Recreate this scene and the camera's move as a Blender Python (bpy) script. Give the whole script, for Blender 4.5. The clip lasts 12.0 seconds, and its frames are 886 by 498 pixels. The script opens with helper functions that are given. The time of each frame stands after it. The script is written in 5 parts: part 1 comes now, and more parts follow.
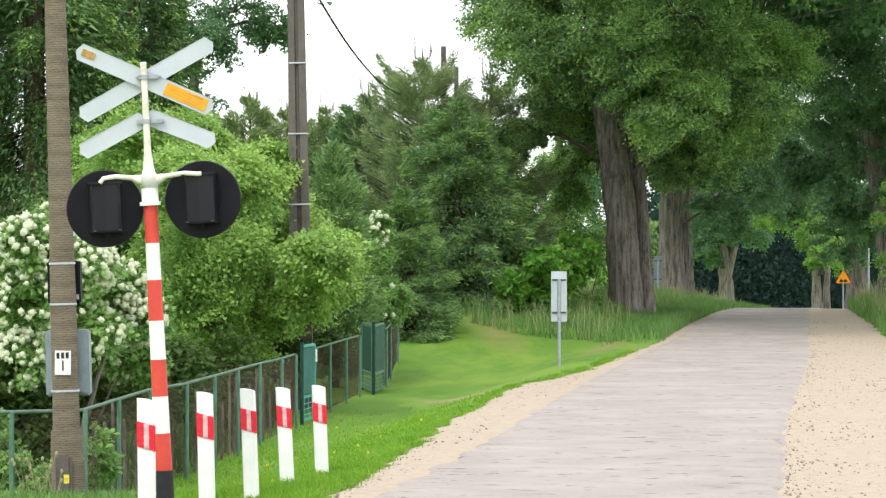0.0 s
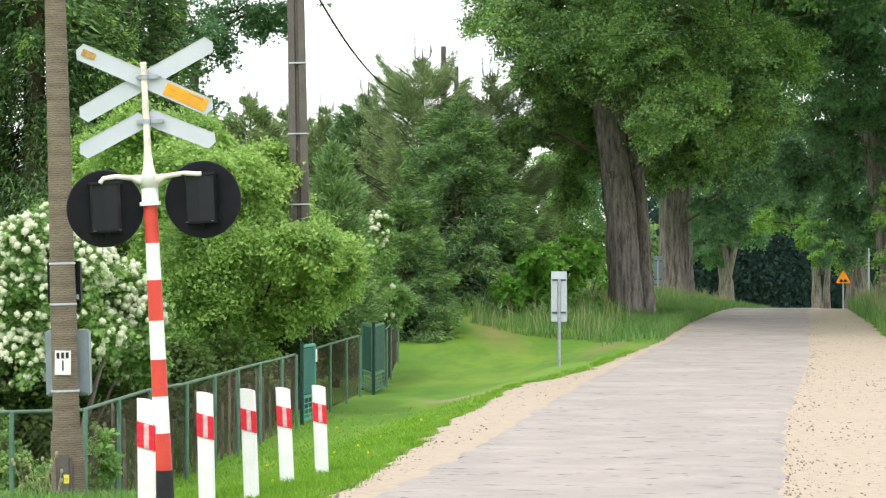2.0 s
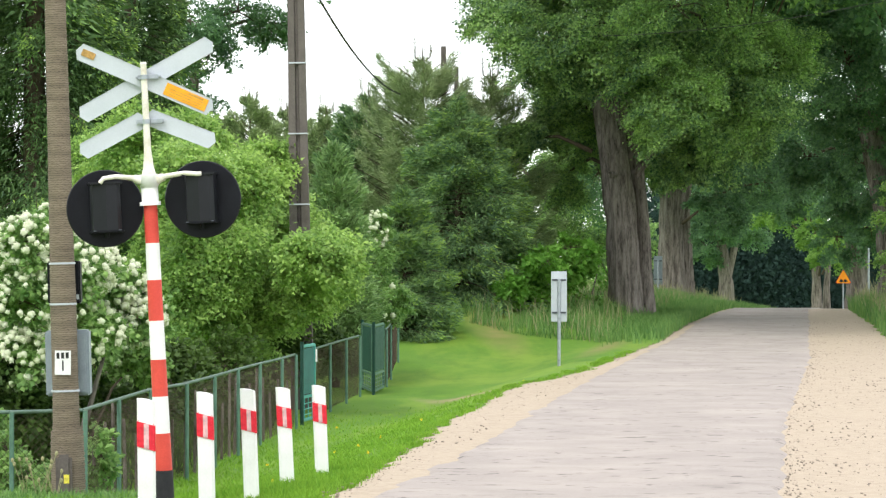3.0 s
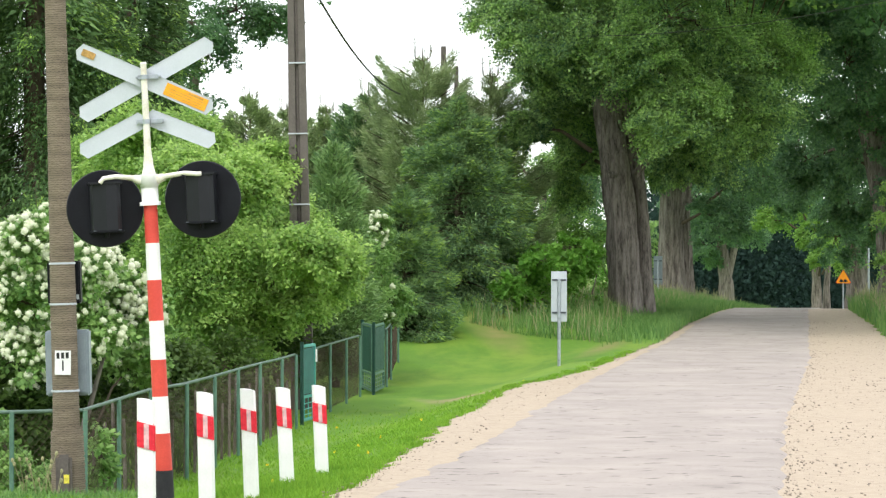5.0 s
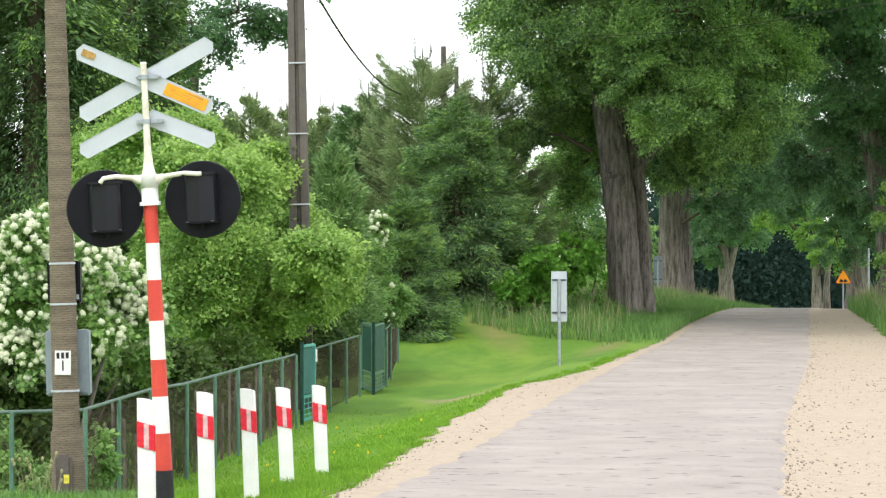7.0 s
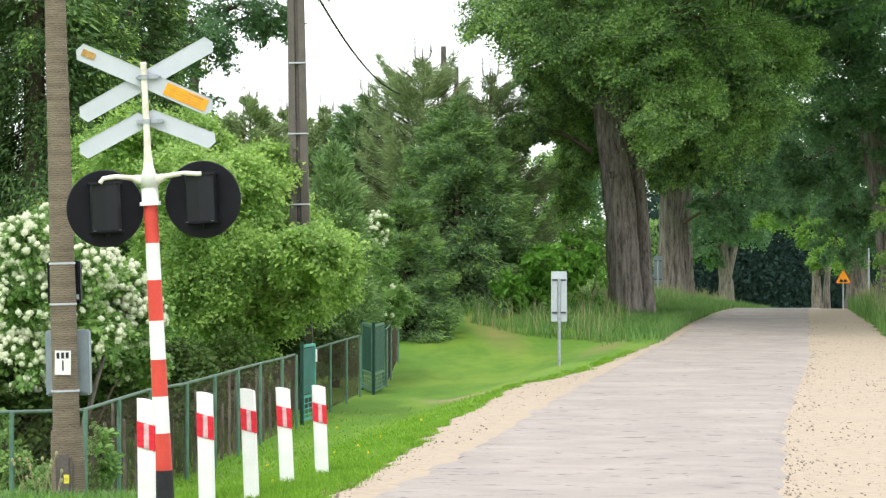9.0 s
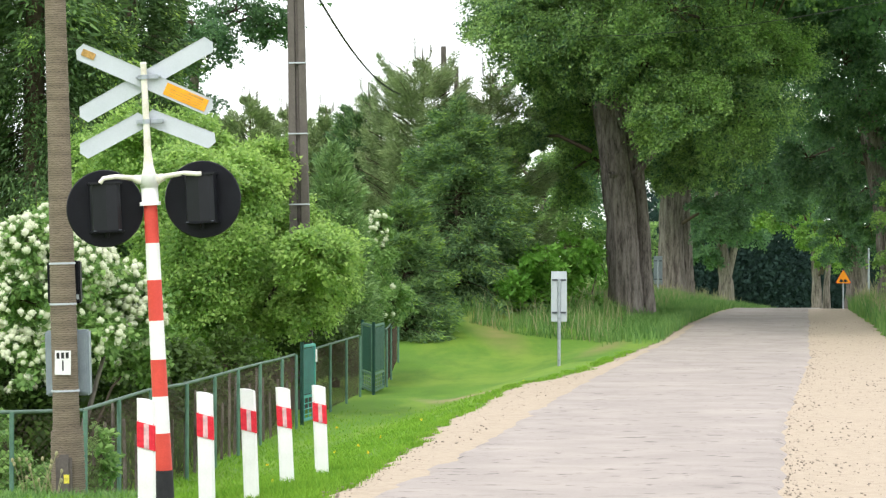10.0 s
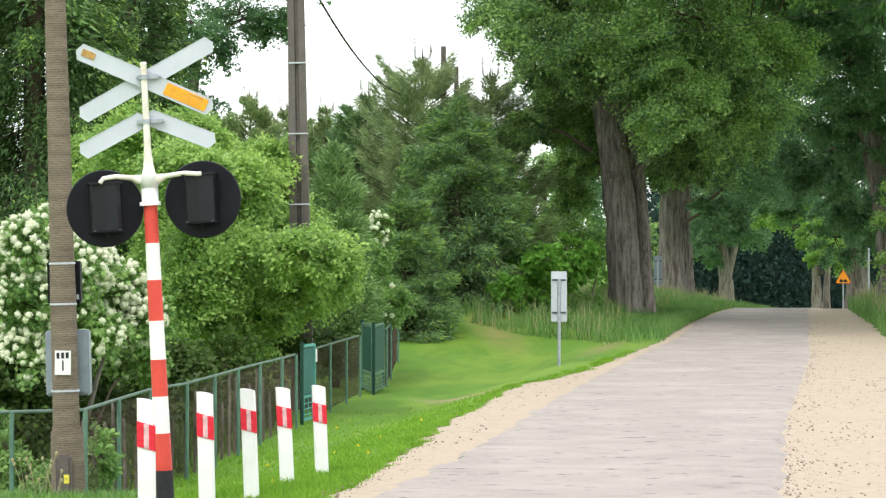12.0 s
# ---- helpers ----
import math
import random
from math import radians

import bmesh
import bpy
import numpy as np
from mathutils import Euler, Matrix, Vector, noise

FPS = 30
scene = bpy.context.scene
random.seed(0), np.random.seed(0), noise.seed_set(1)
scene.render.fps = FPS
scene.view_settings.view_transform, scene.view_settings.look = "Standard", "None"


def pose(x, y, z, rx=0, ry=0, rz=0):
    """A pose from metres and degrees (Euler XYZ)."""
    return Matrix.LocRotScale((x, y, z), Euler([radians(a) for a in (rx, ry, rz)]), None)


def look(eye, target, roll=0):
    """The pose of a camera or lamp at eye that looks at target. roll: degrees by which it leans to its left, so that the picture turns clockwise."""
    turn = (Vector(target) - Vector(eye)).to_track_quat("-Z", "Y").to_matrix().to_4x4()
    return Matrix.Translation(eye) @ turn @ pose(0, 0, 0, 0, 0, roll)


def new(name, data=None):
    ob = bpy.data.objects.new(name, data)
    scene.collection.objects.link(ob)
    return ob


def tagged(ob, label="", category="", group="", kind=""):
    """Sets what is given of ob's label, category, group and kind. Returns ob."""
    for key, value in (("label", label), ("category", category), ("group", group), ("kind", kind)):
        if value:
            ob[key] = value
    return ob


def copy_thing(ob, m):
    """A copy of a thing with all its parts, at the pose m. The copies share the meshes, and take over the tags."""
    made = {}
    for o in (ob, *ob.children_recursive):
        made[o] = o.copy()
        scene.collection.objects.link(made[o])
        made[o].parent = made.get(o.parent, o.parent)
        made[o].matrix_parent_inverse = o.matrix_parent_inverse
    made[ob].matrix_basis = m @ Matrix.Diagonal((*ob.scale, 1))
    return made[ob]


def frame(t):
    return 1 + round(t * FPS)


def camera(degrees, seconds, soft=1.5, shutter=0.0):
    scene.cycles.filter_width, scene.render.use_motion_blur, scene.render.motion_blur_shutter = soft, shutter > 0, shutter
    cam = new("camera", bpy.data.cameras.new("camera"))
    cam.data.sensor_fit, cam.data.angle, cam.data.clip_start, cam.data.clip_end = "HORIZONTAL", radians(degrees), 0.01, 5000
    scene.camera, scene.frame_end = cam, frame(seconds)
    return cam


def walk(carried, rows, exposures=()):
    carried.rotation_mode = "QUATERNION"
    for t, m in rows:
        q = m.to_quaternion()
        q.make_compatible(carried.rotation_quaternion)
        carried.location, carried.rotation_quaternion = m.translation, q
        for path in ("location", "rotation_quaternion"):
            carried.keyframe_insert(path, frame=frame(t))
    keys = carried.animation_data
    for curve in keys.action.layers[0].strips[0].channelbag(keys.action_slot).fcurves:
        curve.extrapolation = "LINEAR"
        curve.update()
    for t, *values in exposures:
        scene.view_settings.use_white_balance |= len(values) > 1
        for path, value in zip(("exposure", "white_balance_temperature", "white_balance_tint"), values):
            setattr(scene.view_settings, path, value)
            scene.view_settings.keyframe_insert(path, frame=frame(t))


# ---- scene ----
# camera: stands on the crossing, long lens, level
cam = camera(17.0, 12.0, soft=1.3)
EYE = (0.0, 0.0, 1.97)
walk(cam, [(0.0, look(EYE, (0, 50, 1.97))), (12.0, look(EYE, (0, 50, 1.97)))], exposures=[(0.0, 0.12), (12.0, 0.12)])

# bright overcast sky: pale cloud over a weak sun
world = bpy.data.worlds.new("sky")
scene.world = world
world.use_nodes = True
wn, wl = world.node_tree.nodes, world.node_tree.links
sky = wn.new("ShaderNodeTexSky")
sky.sky_type, sky.sun_disc, sky.sun_elevation, sky.sun_rotation = "NISHITA", False, radians(52), radians(200)
cloud = wn.new("ShaderNodeMix")
cloud.data_type = "RGBA"
cloud.inputs["Factor"].default_value = 0.82
cloud.inputs["B"].default_value = (12.0, 12.2, 12.6, 1)
wl.new(sky.outputs["Color"], cloud.inputs["A"])
wl.new(cloud.outputs["Result"], wn["Background"].inputs["Color"])
wn["Background"].inputs["Strength"].default_value = 0.15
sun = new("sun", bpy.data.lights.new("sun", "SUN"))
sun.data.energy, sun.data.angle, sun.data.color = 1.5, radians(14), (1.0, 0.96, 0.9)
sun.matrix_world = look((0, 0, 60), (18, 40, 0))


# ---- materials ----
def material(name, color, rough=0.7, metal=0.0, dark=None, grain=8.0, fine=90.0, bump=0.2, mix=0.5, stretch=(1, 1, 1), spec=0.3):
    """A surface with stains at one scale and grain at a finer one."""
    m = bpy.data.materials.new(name)
    m.use_nodes = True
    n, l = m.node_tree.nodes, m.node_tree.links
    b = n["Principled BSDF"]
    b.inputs["Roughness"].default_value, b.inputs["Metallic"].default_value = rough, metal
    b.inputs["Specular IOR Level"].default_value = spec
    dark = dark or [c * 0.6 for c in color]
    tc, mp = n.new("ShaderNodeTexCoord"), n.new("ShaderNodeMapping")
    mp.inputs["Scale"].default_value = stretch
    l.new(tc.outputs["Object"], mp.inputs["Vector"])
    big, small = n.new("ShaderNodeTexNoise"), n.new("ShaderNodeTexNoise")
    big.inputs["Scale"].default_value, big.inputs["Detail"].default_value = grain, 5
    small.inputs["Scale"].default_value, small.inputs["Detail"].default_value = fine, 3
    l.new(mp.outputs["Vector"], big.inputs["Vector"])
    l.new(mp.outputs["Vector"], small.inputs["Vector"])
    add = n.new("ShaderNodeMix")
    add.inputs["Factor"].default_value = 0.4
    l.new(big.outputs["Fac"], add.inputs["A"])
    l.new(small.outputs["Fac"], add.inputs["B"])
    ramp = n.new("ShaderNodeValToRGB")
    ramp.color_ramp.elements[0].position, ramp.color_ramp.elements[1].position = 0.5 - mix * 0.3, 0.5 + mix * 0.2
    ramp.color_ramp.elements[0].color, ramp.color_ramp.elements[1].color = (*dark, 1), (*color, 1)
    l.new(add.outputs["Result"], ramp.inputs["Fac"])
    l.new(ramp.outputs["Color"], b.inputs["Base Color"])
    bp = n.new("ShaderNodeBump")
    bp.inputs["Strength"].default_value, bp.inputs["Distance"].default_value = bump, 0.02
    l.new(add.outputs["Result"], bp.inputs["Height"])
    l.new(bp.outputs["Normal"], b.inputs["Normal"])
    return m


def overlay(m, color, scale, low, high, strength, stretch=(1, 1, 1), bands=False):
    """Lays worn patches, or dark bands along z that paint groove shade, over a material's colour."""
    n, l = m.node_tree.nodes, m.node_tree.links
    b = n["Principled BSDF"]
    base = b.inputs["Base Color"].links[0].from_socket
    tc, mp = n.new("ShaderNodeTexCoord"), n.new("ShaderNodeMapping")
    mp.inputs["Scale"].default_value = stretch
    l.new(tc.outputs["Object"], mp.inputs["Vector"])
    if bands:
        tx = n.new("ShaderNodeTexWave")
        tx.bands_direction = "Z"
        tx.inputs["Scale"].default_value, tx.inputs["Distortion"].default_value, tx.inputs["Detail Scale"].default_value = scale, 5.0, 2.5
        src = tx.outputs["Fac"]
    else:
        tx = n.new("ShaderNodeTexNoise")
        tx.inputs["Scale"].default_value, tx.inputs["Detail"].default_value, tx.inputs["Roughness"].default_value = scale, 7, 0.65
        src = tx.outputs["Fac"]
    l.new(mp.outputs["Vector"], tx.inputs["Vector"])
    mr = n.new("ShaderNodeMapRange")
    for k, v in (("From Min", low), ("From Max", high), ("To Min", 0.0), ("To Max", strength)):
        mr.inputs[k].default_value = v
    l.new(src, mr.inputs["Value"])
    mx = n.new("ShaderNodeMix")
    mx.data_type = "RGBA"
    mx.inputs["B"].default_value = (*color, 1)
    l.new(mr.outputs["Result"], mx.inputs["Factor"])
    l.new(base, mx.inputs["A"])
    l.new(mx.outputs["Result"], b.inputs["Base Color"])


def leaf_material(name, light, deep, translucent=0.45, rough=0.5, spec=0.28):
    """Leaves: every leaf its own shade of green, and light comes through them."""
    m = bpy.data.materials.new(name)
    m.use_nodes = True
    n, l = m.node_tree.nodes, m.node_tree.links
    b = n["Principled BSDF"]
    b.inputs["Roughness"].default_value, b.inputs["Specular IOR Level"].default_value = rough, spec
    geo, tc, nz = n.new("ShaderNodeNewGeometry"), n.new("ShaderNodeTexCoord"), n.new("ShaderNodeTexNoise")
    nz.inputs["Scale"].default_value = 0.9
    l.new(tc.outputs["Object"], nz.inputs["Vector"])
    mx = n.new("ShaderNodeMix")
    mx.inputs["Factor"].default_value = 0.6
    l.new(geo.outputs["Random Per Island"], mx.inputs["A"])
    l.new(nz.outputs["Fac"], mx.inputs["B"])
    ramp = n.new("ShaderNodeValToRGB")
    ramp.color_ramp.elements[0].position, ramp.color_ramp.elements[1].position = 0.26, 0.74
    ramp.color_ramp.elements[0].color, ramp.color_ramp.elements[1].color = (*deep, 1), (*light, 1)
    l.new(mx.outputs["Result"], ramp.inputs["Fac"])
    l.new(ramp.outputs["Color"], b.inputs["Base Color"])
    t = n.new("ShaderNodeBsdfTranslucent")
    l.new(ramp.outputs["Color"], t.inputs["Color"])
    ms = n.new("ShaderNodeMixShader")
    ms.inputs["Fac"].default_value = translucent
    l.new(b.outputs["BSDF"], ms.inputs[1])
    l.new(t.outputs["BSDF"], ms.inputs[2])
    l.new(ms.outputs["Shader"], n["Material Output"].inputs["Surface"])
    return m


GRASS_SOIL = material("grass_soil", (0.125, 0.255, 0.024), 0.95, dark=(0.085, 0.185, 0.020), grain=0.7, fine=14, bump=0.5, mix=0.9)
ASPHALT = material("worn_asphalt", (0.385, 0.338, 0.304), 0.9, dark=(0.30, 0.264, 0.238), grain=1.1, fine=30, bump=0.7, mix=0.75)
GRAVEL = material("sandy_gravel", (0.50, 0.415, 0.315), 0.95, dark=(0.33, 0.265, 0.195), grain=7.0, fine=45, bump=0.9, mix=0.9)
STONE = material("pebble", (0.34, 0.29, 0.23), 0.9, dark=(0.12, 0.10, 0.08), grain=5)
overlay(ASPHALT, (0.50, 0.44, 0.385), 0.5, 0.48, 0.68, 0.4)
overlay(ASPHALT, (0.17, 0.153, 0.14), 1.4, 0.57, 0.62, 0.22)
overlay(ASPHALT, (0.075, 0.068, 0.062), 3.6, 0.605, 0.66, 0.75, (1.0, 1.3, 1.0))
overlay(GRAVEL, (0.26, 0.215, 0.165), 7.0, 0.58, 0.68, 0.6)
overlay(GRAVEL, (0.14, 0.12, 0.10), 16.0, 0.64, 0.7, 0.8)
overlay(GRASS_SOIL, (0.19, 0.295, 0.034), 0.55, 0.46, 0.62, 0.8, (1, 0.28, 1))
overlay(GRASS_SOIL, (0.075, 0.17, 0.018), 1.1, 0.55, 0.68, 0.6, (0.8, 0.3, 1))


def dry_patch(m, color, x, y, turn, wide, long):
    """Lays one dry worn patch, an oval on the ground, over a material's colour."""
    n, l = m.node_tree.nodes, m.node_tree.links
    b = n["Principled BSDF"]
    base = b.inputs["Base Color"].links[0].from_socket
    tc, mp, gr, nz = n.new("ShaderNodeTexCoord"), n.new("ShaderNodeMapping"), n.new("ShaderNodeTexGradient"), n.new("ShaderNodeTexNoise")
    mp.vector_type, gr.gradient_type = "TEXTURE", "SPHERICAL"
    mp.inputs["Location"].default_value, mp.inputs["Rotation"].default_value = (x, y, 0), (0, 0, radians(turn))
    mp.inputs["Scale"].default_value = (wide, long, 50)
    nz.inputs["Scale"].default_value, nz.inputs["Detail"].default_value = 1.6, 5
    l.new(tc.outputs["Object"], mp.inputs["Vector"])
    l.new(tc.outputs["Object"], nz.inputs["Vector"])
    l.new(mp.outputs["Vector"], gr.inputs["Vector"])
    f, g = n.new("ShaderNodeMath"), n.new("ShaderNodeMath")
    f.operation, g.operation, g.use_clamp = "MULTIPLY", "MULTIPLY", True
    l.new(gr.outputs["Fac"], f.inputs[0])
    l.new(nz.outputs["Fac"], f.inputs[1])
    l.new(f.outputs["Value"], g.inputs[0])
    g.inputs[1].default_value = 2.2
    mx = n.new("ShaderNodeMix")
    mx.data_type = "RGBA"
    mx.inputs["B"].default_value = (*color, 1)
    l.new(g.outputs["Value"], mx.inputs["Factor"])
    l.new(base, mx.inputs["A"])
    l.new(mx.outputs["Result"], b.inputs["Base Color"])


dry_patch(GRASS_SOIL, (0.31, 0.255, 0.14), 0.35, 50.6, 15, 0.42, 3.8)
dry_patch(GRASS_SOIL, (0.24, 0.235, 0.075), 1.15, 73.0, 5, 0.75, 7.0)
dry_patch(GRASS_SOIL, (0.22, 0.22, 0.075), 3.6, 66.0, -9, 0.5, 5.0)
WHITE = material("white_paint", (0.86, 0.86, 0.85), 0.45, dark=(0.76, 0.76, 0.74), grain=5, bump=0.05, mix=0.6)
CREAM = material("cream_paint", (0.82, 0.80, 0.72), 0.45, dark=(0.6, 0.55, 0.42), grain=9, bump=0.08, mix=0.5)
RED = material("red_paint", (0.72, 0.085, 0.06), 0.5, dark=(0.58, 0.06, 0.045), grain=6, bump=0.05)
REFLECT_RED = material("red_reflector", (0.78, 0.035, 0.06), 0.3, dark=(0.62, 0.02, 0.04), grain=30, bump=0.05)
REFLECT_PINK = material("pale_reflector", (0.8, 0.5, 0.52), 0.35, grain=30, bump=0.05)
BLACK = material("black_paint", (0.010, 0.011, 0.015), 0.45, dark=(0.006, 0.006, 0.009), grain=6, bump=0.1, spec=0.15)
HOUSING = material("black_housing_paint", (0.011, 0.012, 0.016), 0.4, dark=(0.007, 0.008, 0.011), grain=6, bump=0.08, spec=0.3)
TAR = material("black_foot_paint", (0.03, 0.03, 0.034), 0.7, grain=12, bump=0.2)
ALU = material("sheet_back", (0.56, 0.60, 0.64), 0.5, 0.0, dark=(0.47, 0.51, 0.55), grain=4, bump=0.05, mix=0.7)
ZINC = material("galvanised_steel", (0.42, 0.46, 0.5), 0.5, 0.4, dark=(0.3, 0.33, 0.36), grain=12, bump=0.1)
IRON = material("dark_iron", (0.10, 0.11, 0.13), 0.6, 0.2, grain=12, bump=0.1)
BOX_AND_SHADED_SIGN = material("grey_cabinet_paint", (0.30, 0.35, 0.38), 0.5, dark=(0.22, 0.26, 0.29), grain=5, bump=0.05)
ORANGE = material("orange_label", (0.9, 0.42, 0.02), 0.5, dark=(0.8, 0.34, 0.02), grain=20, bump=0.02)
BROWN_LABEL = material("faded_label", (0.55, 0.33, 0.1), 0.6, grain=30, bump=0.02)
YELLOW = material("yellow_label", (0.85, 0.75, 0.1), 0.5, grain=20, bump=0.02)
INK = material("dark_print", (0.03, 0.03, 0.03), 0.7, grain=30, bump=0.0)
OLD_WOOD = material("weathered_pole_wood", (0.31, 0.255, 0.19), 0.95, dark=(0.12, 0.095, 0.068), grain=3, fine=60, bump=0.8, mix=0.9, stretch=(1, 1, 6))
# shade between the ridges, put into the colour as uneven dark bands
overlay(OLD_WOOD, (0.055, 0.043, 0.032), 15.0, 0.4, 0.05, 0.6, bands=True)
CONCRETE = material("stained_concrete", (0.165, 0.145, 0.13), 0.95, dark=(0.085, 0.075, 0.068), grain=4, fine=40, bump=0.5, mix=0.8)
GREEN_PAINT = material("green_fence_paint", (0.04, 0.125, 0.09), 0.6, dark=(0.025, 0.08, 0.06), grain=8, bump=0.15)
GREY_GREEN = material("faded_green_rail", (0.13, 0.2, 0.16), 0.6, dark=(0.09, 0.13, 0.1), grain=6, bump=0.15)
FENCE_POST = material("fence_post_paint", (0.13, 0.25, 0.18), 0.55, dark=(0.08, 0.16, 0.12), grain=8, bump=0.15)
TEAL = material("teal_gate_paint", (0.03, 0.17, 0.15), 0.55, dark=(0.02, 0.11, 0.10), grain=7, bump=0.1)
TEAL_FRAME = material("light_teal_frame", (0.10, 0.40, 0.34), 0.5, dark=(0.06, 0.28, 0.24), grain=7, bump=0.1)
RUST = material("rusty_wire", (0.115, 0.085, 0.06), 0.85, dark=(0.06, 0.045, 0.033), grain=8, bump=0.2)
BARK = material("grey_brown_bark", (0.26, 0.23, 0.20), 0.95, dark=(0.055, 0.046, 0.038), grain=4.5, fine=22, bump=1.0, mix=0.5, stretch=(3, 3, 0.4))
overlay(BARK, (0.38, 0.35, 0.31), 1.1, 0.55, 0.72, 0.55, (1.6, 1.6, 0.5))
TWIG = material("twig_bark", (0.11, 0.085, 0.06), 0.95, grain=10, bump=0.4)
SIGN_ORANGE = material("orange_sign_face", (0.95, 0.36, 0.01), 0.4, dark=(0.88, 0.32, 0.01), grain=8, bump=0.02)
LINE = material("wire_sheath", (0.05, 0.05, 0.05), 0.6, grain=30)
# wide range: sunlit lobes and dark gaps are also put into the colour, in patches
MAPLE = leaf_material("maple_leaf", (0.43, 0.64, 0.185), (0.08, 0.17, 0.09), 0.45, spec=0.3)
# dark leaf; on the farther avenue trees, shade and bluish haze put into colour
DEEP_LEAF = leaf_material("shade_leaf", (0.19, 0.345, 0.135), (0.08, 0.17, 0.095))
APPLE = leaf_material("apple_leaf", (0.46, 0.65, 0.17), (0.17, 0.32, 0.085))
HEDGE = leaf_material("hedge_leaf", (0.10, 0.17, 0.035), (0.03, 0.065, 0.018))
LIGHT_LEAF = leaf_material("light_avenue_leaf", (0.30, 0.50, 0.10), (0.13, 0.27, 0.06))
BRIGHT = leaf_material("sapling_leaf", (0.22, 0.45, 0.07), (0.11, 0.28, 0.04))
VIBURNUM = leaf_material("viburnum_leaf", (0.36, 0.54, 0.17), (0.13, 0.27, 0.08))
PETAL = leaf_material("white_petal", (0.84, 0.86, 0.70), (0.72, 0.77, 0.55), 0.25, 0.7)
SPRUCE = leaf_material("spruce_needle", (0.28, 0.44, 0.16), (0.075, 0.155, 0.08), 0.2, 0.7)
DARK_SPRUCE = leaf_material("old_spruce_needle", (0.16, 0.28, 0.08), (0.04, 0.09, 0.035), 0.15, 0.6)
PINE = leaf_material("pine_needle", (0.42, 0.52, 0.24), (0.15, 0.23, 0.10), 0.15, 0.6)
SHOOT = leaf_material("candle_shoot", (0.40, 0.44, 0.27), (0.24, 0.28, 0.16), 0.1, 0.8)
FRESH = leaf_material("young_spruce_shoot", (0.38, 0.55, 0.11), (0.20, 0.36, 0.075), 0.25, 0.7)
JUNIPER = leaf_material("juniper_scale", (0.3, 0.46, 0.16), (0.11, 0.21, 0.08), 0.15, 0.6)
BLADE = leaf_material("lawn_blade", (0.25, 0.44, 0.048), (0.15, 0.32, 0.034), 0.35, 0.7, 0.12)
TALL_BLADE = leaf_material("meadow_blade", (0.22, 0.375, 0.10), (0.085, 0.20, 0.05), 0.3, 0.6)
SEED_HEAD = leaf_material("seed_head", (0.42, 0.40, 0.22), (0.28, 0.28, 0.14), 0.2, 0.8)
DANDELION = leaf_material("yellow_flower", (0.85, 0.7, 0.05), (0.8, 0.6, 0.03), 0.2, 0.7)
# canopy shade of the far wood is put into this near-black leaf colour
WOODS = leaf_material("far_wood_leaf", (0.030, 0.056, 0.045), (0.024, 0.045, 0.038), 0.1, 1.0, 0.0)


# ---- small builders ----
def thing(name, x, y, z, label, category, group="", rz=0.0, lean=0.0):
    ob = tagged(new(name), label, category, group)
    ob.matrix_basis = pose(x, y, z, 0, lean, rz)
    return ob


def part(name, bm, mat, parent, label="", at=(0, 0, 0), kind=""):
    """One mesh object under a thing or a part; takes a bmesh or a mesh."""
    if isinstance(bm, bmesh.types.BMesh):
        me = bpy.data.meshes.new(name)
        bm.to_mesh(me)
        bm.free()
    else:
        me = bm
    if not me.materials:
        me.materials.append(mat)
    ob = new(name, me)
    ob.parent, ob.location = parent, at
    return tagged(ob, label, kind=kind)


def box(bm, cx, cy, cz, sx, sy, sz, turn=None, bevel=0.0):
    m = Matrix.Translation((cx, cy, cz)) @ (turn or Matrix()) @ Matrix.Diagonal((sx, sy, sz, 1))
    made = bmesh.ops.create_cube(bm, size=1.0, matrix=m)["verts"]
    if bevel:
        bmesh.ops.bevel(bm, geom=list({e for v in made for e in v.link_edges}), offset=bevel, segments=2, affect="EDGES")
    return bm


def a_box(*a, **k):
    return box(bmesh.new(), *a, **k)


def tube(bm, path, radii, seg=10, ridge=0.0, folds=7, caps=True, squash=1.0):
    """A round body along a path, with ridges where it is bark."""
    rings, pts = [], [Vector(p) for p in path]
    for i, p in enumerate(pts):
        d = (pts[min(i + 1, len(pts) - 1)] - pts[max(i - 1, 0)]).normalized()
        side = d.cross(Vector((0, 1, 0)) if abs(d.y) < 0.9 else Vector((1, 0, 0))).normalized()
        up = side.cross(d)
        ring = []
        for k in range(seg):
            a = 2 * math.pi * k / seg
            r = radii[i] * (1 + ridge * (math.sin(folds * a + 2.5 * noise.noise(p * 0.5)) * 0.45 + noise.noise(p * 1.3 + Vector((math.cos(a) * 2, math.sin(a) * 2, 0)))))
            ring.append(bm.verts.new(p + side * (r * math.cos(a)) + up * (r * squash * math.sin(a))))
        rings.append(ring)
    for a, b in zip(rings, rings[1:]):
        for k in range(seg):
            f = bm.faces.new((a[k], a[(k + 1) % seg], b[(k + 1) % seg], b[k]))
            f.smooth = True
    if caps:
        bm.faces.new([bm.verts.new(v.co) for v in rings[0][::-1]])
        bm.faces.new([bm.verts.new(v.co) for v in rings[-1]])
    return bm


def a_tube(*a, **k):
    return tube(bmesh.new(), *a, **k)


def rod(z0, z1, r0, r1=None, seg=20):
    return a_tube([(0, 0, z0), (0, 0, z1)], [r0, r1 or r0], seg)


